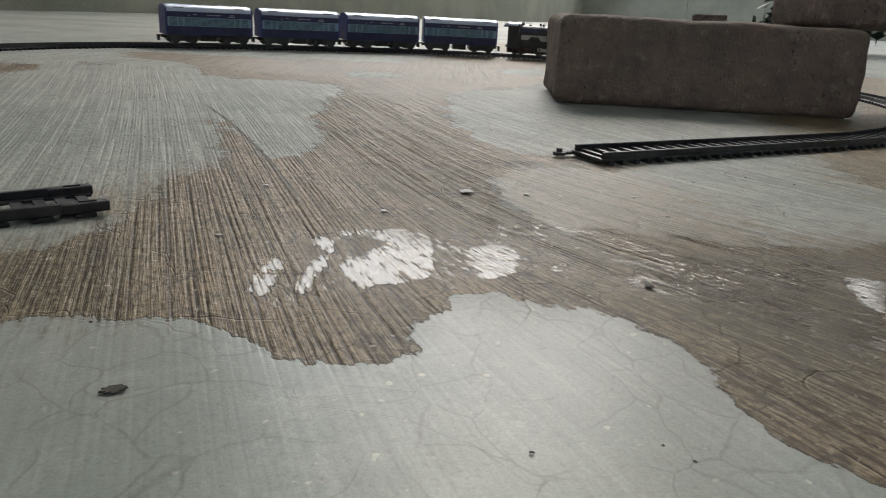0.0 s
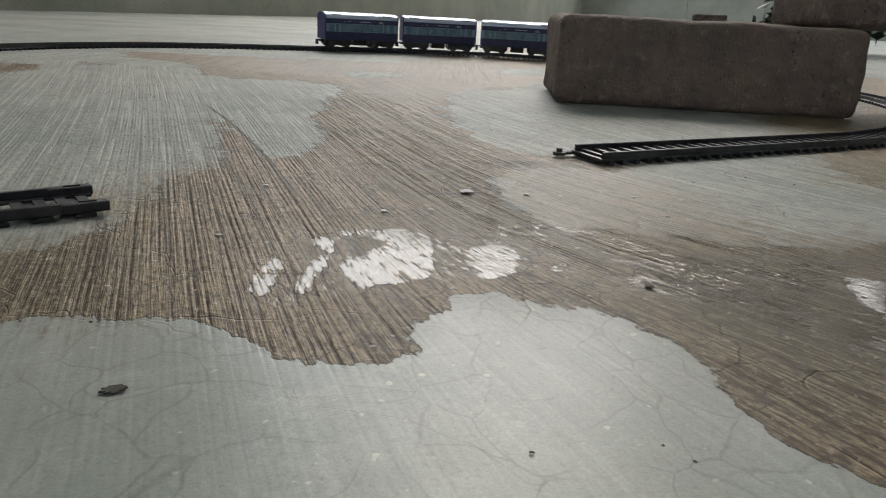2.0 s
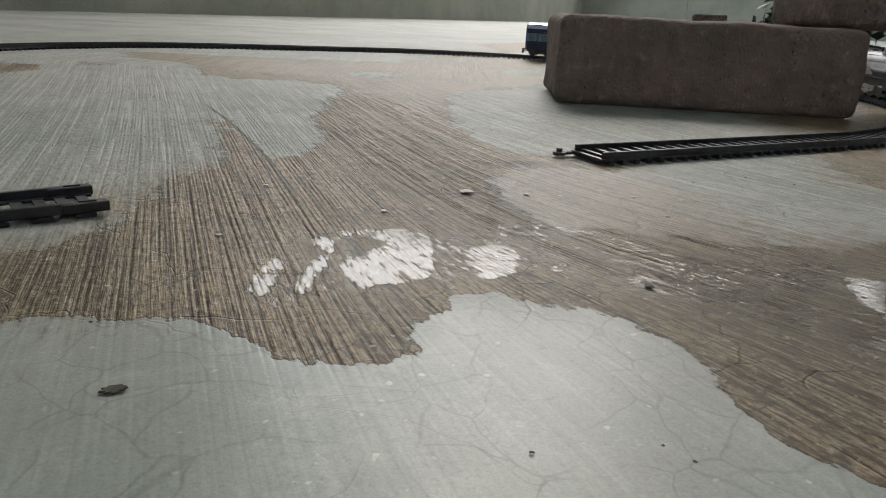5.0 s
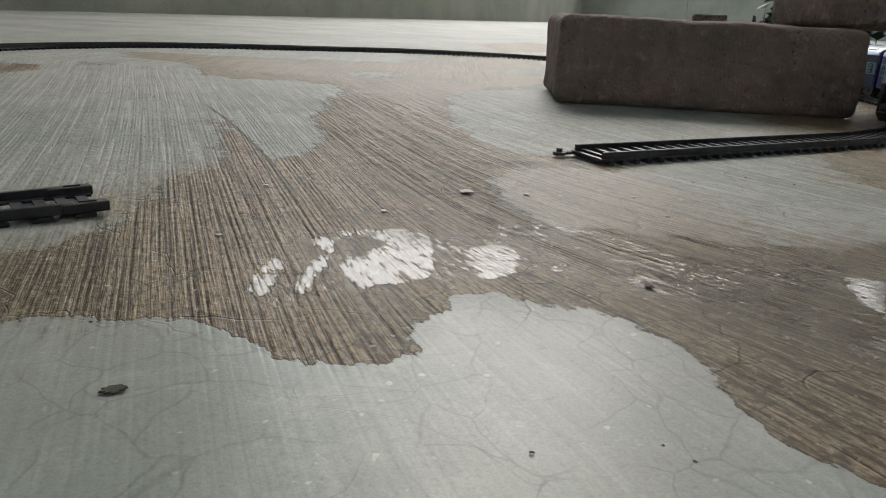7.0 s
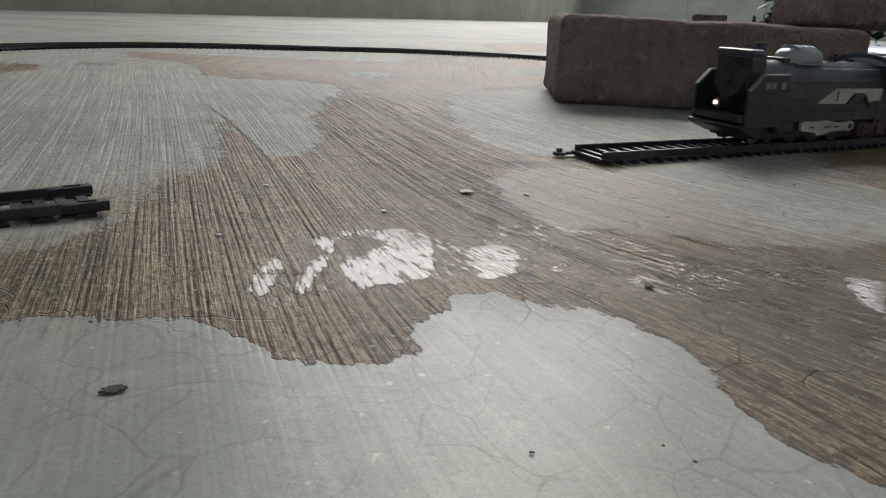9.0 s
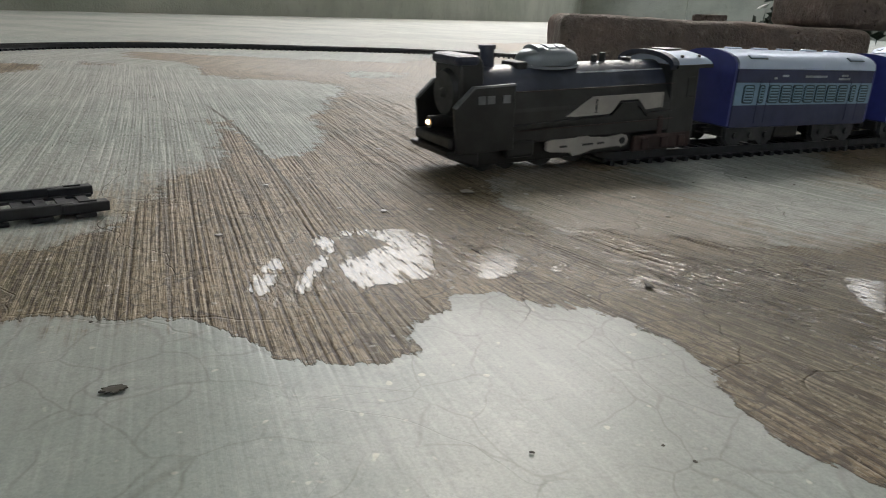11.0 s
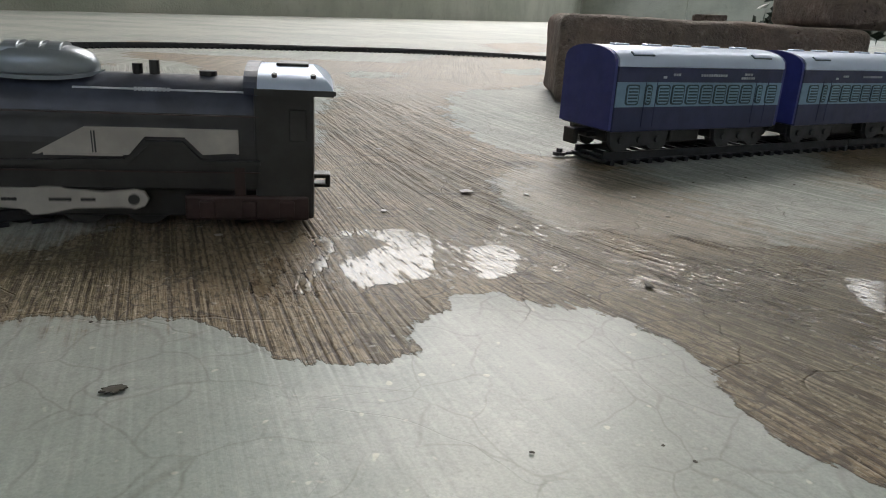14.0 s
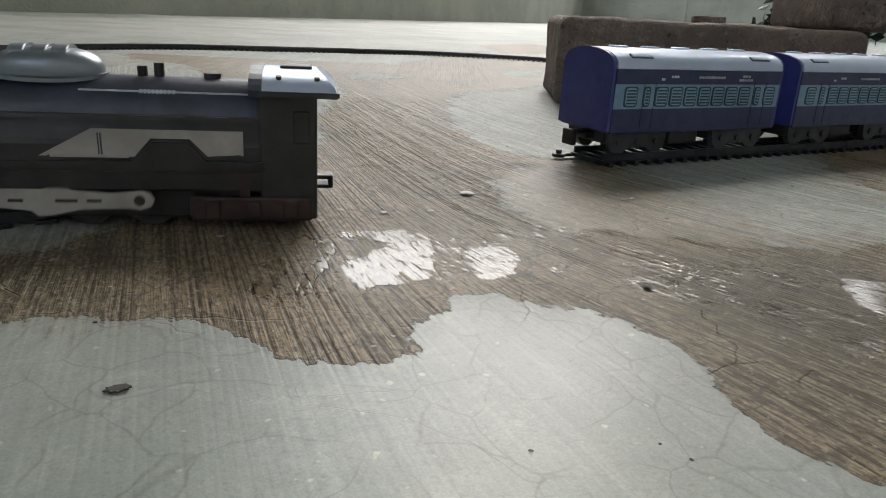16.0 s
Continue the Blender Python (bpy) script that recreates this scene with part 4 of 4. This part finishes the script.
for i, (x, y) in enumerate(CRUMBS):
    scrap("crumb", x, y, ((0.0007 + 0.0002 * (i % 3)) * (0.45 if y < 0.15 else 1), 0.0003 if y < 0.15 else 0.0006, 0.0003), DRYLEAF, "tiny dark crumb of dirt on cement", "crumb", 40 + i, 70 * i)


scrap("dirt_clump", 0.0547, 0.1748, (0.0010, 0.0021, 0.0007), DRYLEAF, "small dark clump of dirt on the wet cement", "dirt clump", 61, 15)


def shrub():
    ob = empty("shrub", pose(1.24, 2.55, 0))
    tagged(ob, "dark green shrub standing by the low wall", "shrub")
    bm = B()
    for i in range(7):
        rod(bm, (0, 0, 0), (random.uniform(-0.15, 0.15), random.uniform(-0.15, 0.15), random.uniform(0.25, 0.4)), 0.006, 0.003, 6)
    part("stem", bm, LEAF, ob)
    bm = B()
    for i in range(6000):
        p = Vector((random.gauss(0, 0.065), random.gauss(0, 0.08), random.uniform(0.05, 0.6)))
        t = pose(*p, random.uniform(0, 360), random.uniform(0, 360), random.uniform(0, 360))
        vs = [bm.verts.new(t @ Vector(q)) for q in ((0, -0.03, 0), (0.014, 0, 0.003), (0, 0.03, 0), (-0.014, 0, 0.003))]
        bm.faces.new(vs)
    part("crown", bm, LEAF, ob)


shrub()

# ---- how the train runs ----
END = RUN + math.pi * R + RUN
# seconds and metres: the way of the train's nose along the oval
NOSE = [(-1, 0.417), (0, 0.550), (2, 0.768), (4.2, 1.000), (5.8, 1.185), (7.4, 1.3560), (8.5, 1.4565), (9.2, 1.5100), (11.3, 1.6885), (11.5, 1.705)]
# seconds and metres: the front of the first coach, from where it leaves the locomotive
FRONT = [(11.3, 1.533), (11.5, 1.5495), (11.7, 1.5645), (11.9, 1.575), (12.0, 1.5803), (12.1, 1.583), (12.3, 1.5865), (12.5, 1.5887), (12.7, 1.5887), (13.0, 1.5865), (13.5, 1.584), (16.0, 1.584)]
# seconds, place along and across the track line, heading, drop of nose and height once the nose has left the rails
FREE = [(10.6, 0.1730, 0.2695, 28.5, 0.0, RIDE), (10.9, 0.1480, 0.2695, 28.5, 2.2, 0.0036), (11.3, 0.1145, 0.2692, 28.5, 3.4, 0.0018), (11.5, 0.0985, 0.2688, 28.5, 3.3, 0.0010),
        (11.7, 0.0830, 0.2660, 28.5, 0.8, 0.0004), (12.0, 0.0600, 0.2610, 28.5, 0.0, 0.0), (12.5, 0.0155, 0.2511, 28.4, 0.0, 0.0), (13.2, -0.0422, 0.2492, 22.9, 0, 0),
        (13.4, -0.053, 0.2540, 16.0, 0, 0), (13.55, -0.0568, 0.2595, 10.9, 0, 0), (16.0, -0.0568, 0.2595, 10.9, 0, 0)]
GAP, PITCH_C = 0.1557, 0.1260


def between(rows, t):
    """Smooth course through the rows (Catmull-Rom on uneven times)."""
    k = max(i for i in range(len(rows) - 1) if i == 0 or rows[i][0] <= t)
    a, b = rows[k], rows[k + 1]
    p = rows[k - 1] if k else a
    q = rows[k + 2] if k + 2 < len(rows) else b
    h = b[0] - a[0]
    f = min(max((t - a[0]) / h, 0), 1)
    out = []
    for i in range(1, len(a)):
        m0 = (b[i] - p[i]) / (b[0] - p[0]) * h
        m1 = (q[i] - a[i]) / (q[0] - a[0]) * h
        out.append((2 * f ** 3 - 3 * f ** 2 + 1) * a[i] + (f ** 3 - 2 * f ** 2 + f) * m0 + (-2 * f ** 3 + 3 * f ** 2) * b[i] + (f ** 3 - f ** 2) * m1)
    return out


def on_rails(u, reach):
    """Pose of a car whose middle is at u and whose bogies stand reach before and behind it."""
    a, b = oval(u - reach)[0], oval(u + reach)[0]
    c = (a + b) / 2
    return pose(c.x, c.y, RIDE, 0, 0, math.degrees(math.atan2(b.y - a.y, b.x - a.x)))


def loco_pose(t):
    if t <= 10.6:
        return on_rails(between(NOSE, t)[0] - 0.068, 0.036)
    s, n, ang, dip, z = between(FREE, t)
    r = radians(ang)
    p = D * s + N * n + Vector((math.cos(r), math.sin(r), 0)) * 0.068
    return pose(p.x, p.y, z, 0, 0, ang + 180) @ pose(0, 0, 0, 0, dip, 0)


def motions():
    times = [i * 0.25 for i in range(45)] + [11.25 + i * 0.1 for i in range(25)] + [14.0, 16.0]
    walk(loco, [(t, loco_pose(t)) for t in times])
    for k, c in enumerate(coaches):
        rows = []
        for t in times:
            f = between(NOSE, t)[0] - GAP if t < 11.3 else between(FRONT, t)[0]
            rows.append((t, on_rails(f - k * PITCH_C - HALF, 0.034)))
        walk(c, rows)
    # side rods go round with the drivers, which turn on after the locomotive has stopped
    for ob in rods:
        rows = []
        for i in range(321):
            swing = math.sin(2 * math.pi * i * 0.05 / 0.4)
            rows.append((i * 0.05, pose(0.0031 + 0.0034 * math.cos(2 * math.pi * i * 0.05 / 0.4), 0, 0.0092 - 0.0022 * swing, 0, -2.8 * swing, 0)))
        walk(ob, rows)


motions()
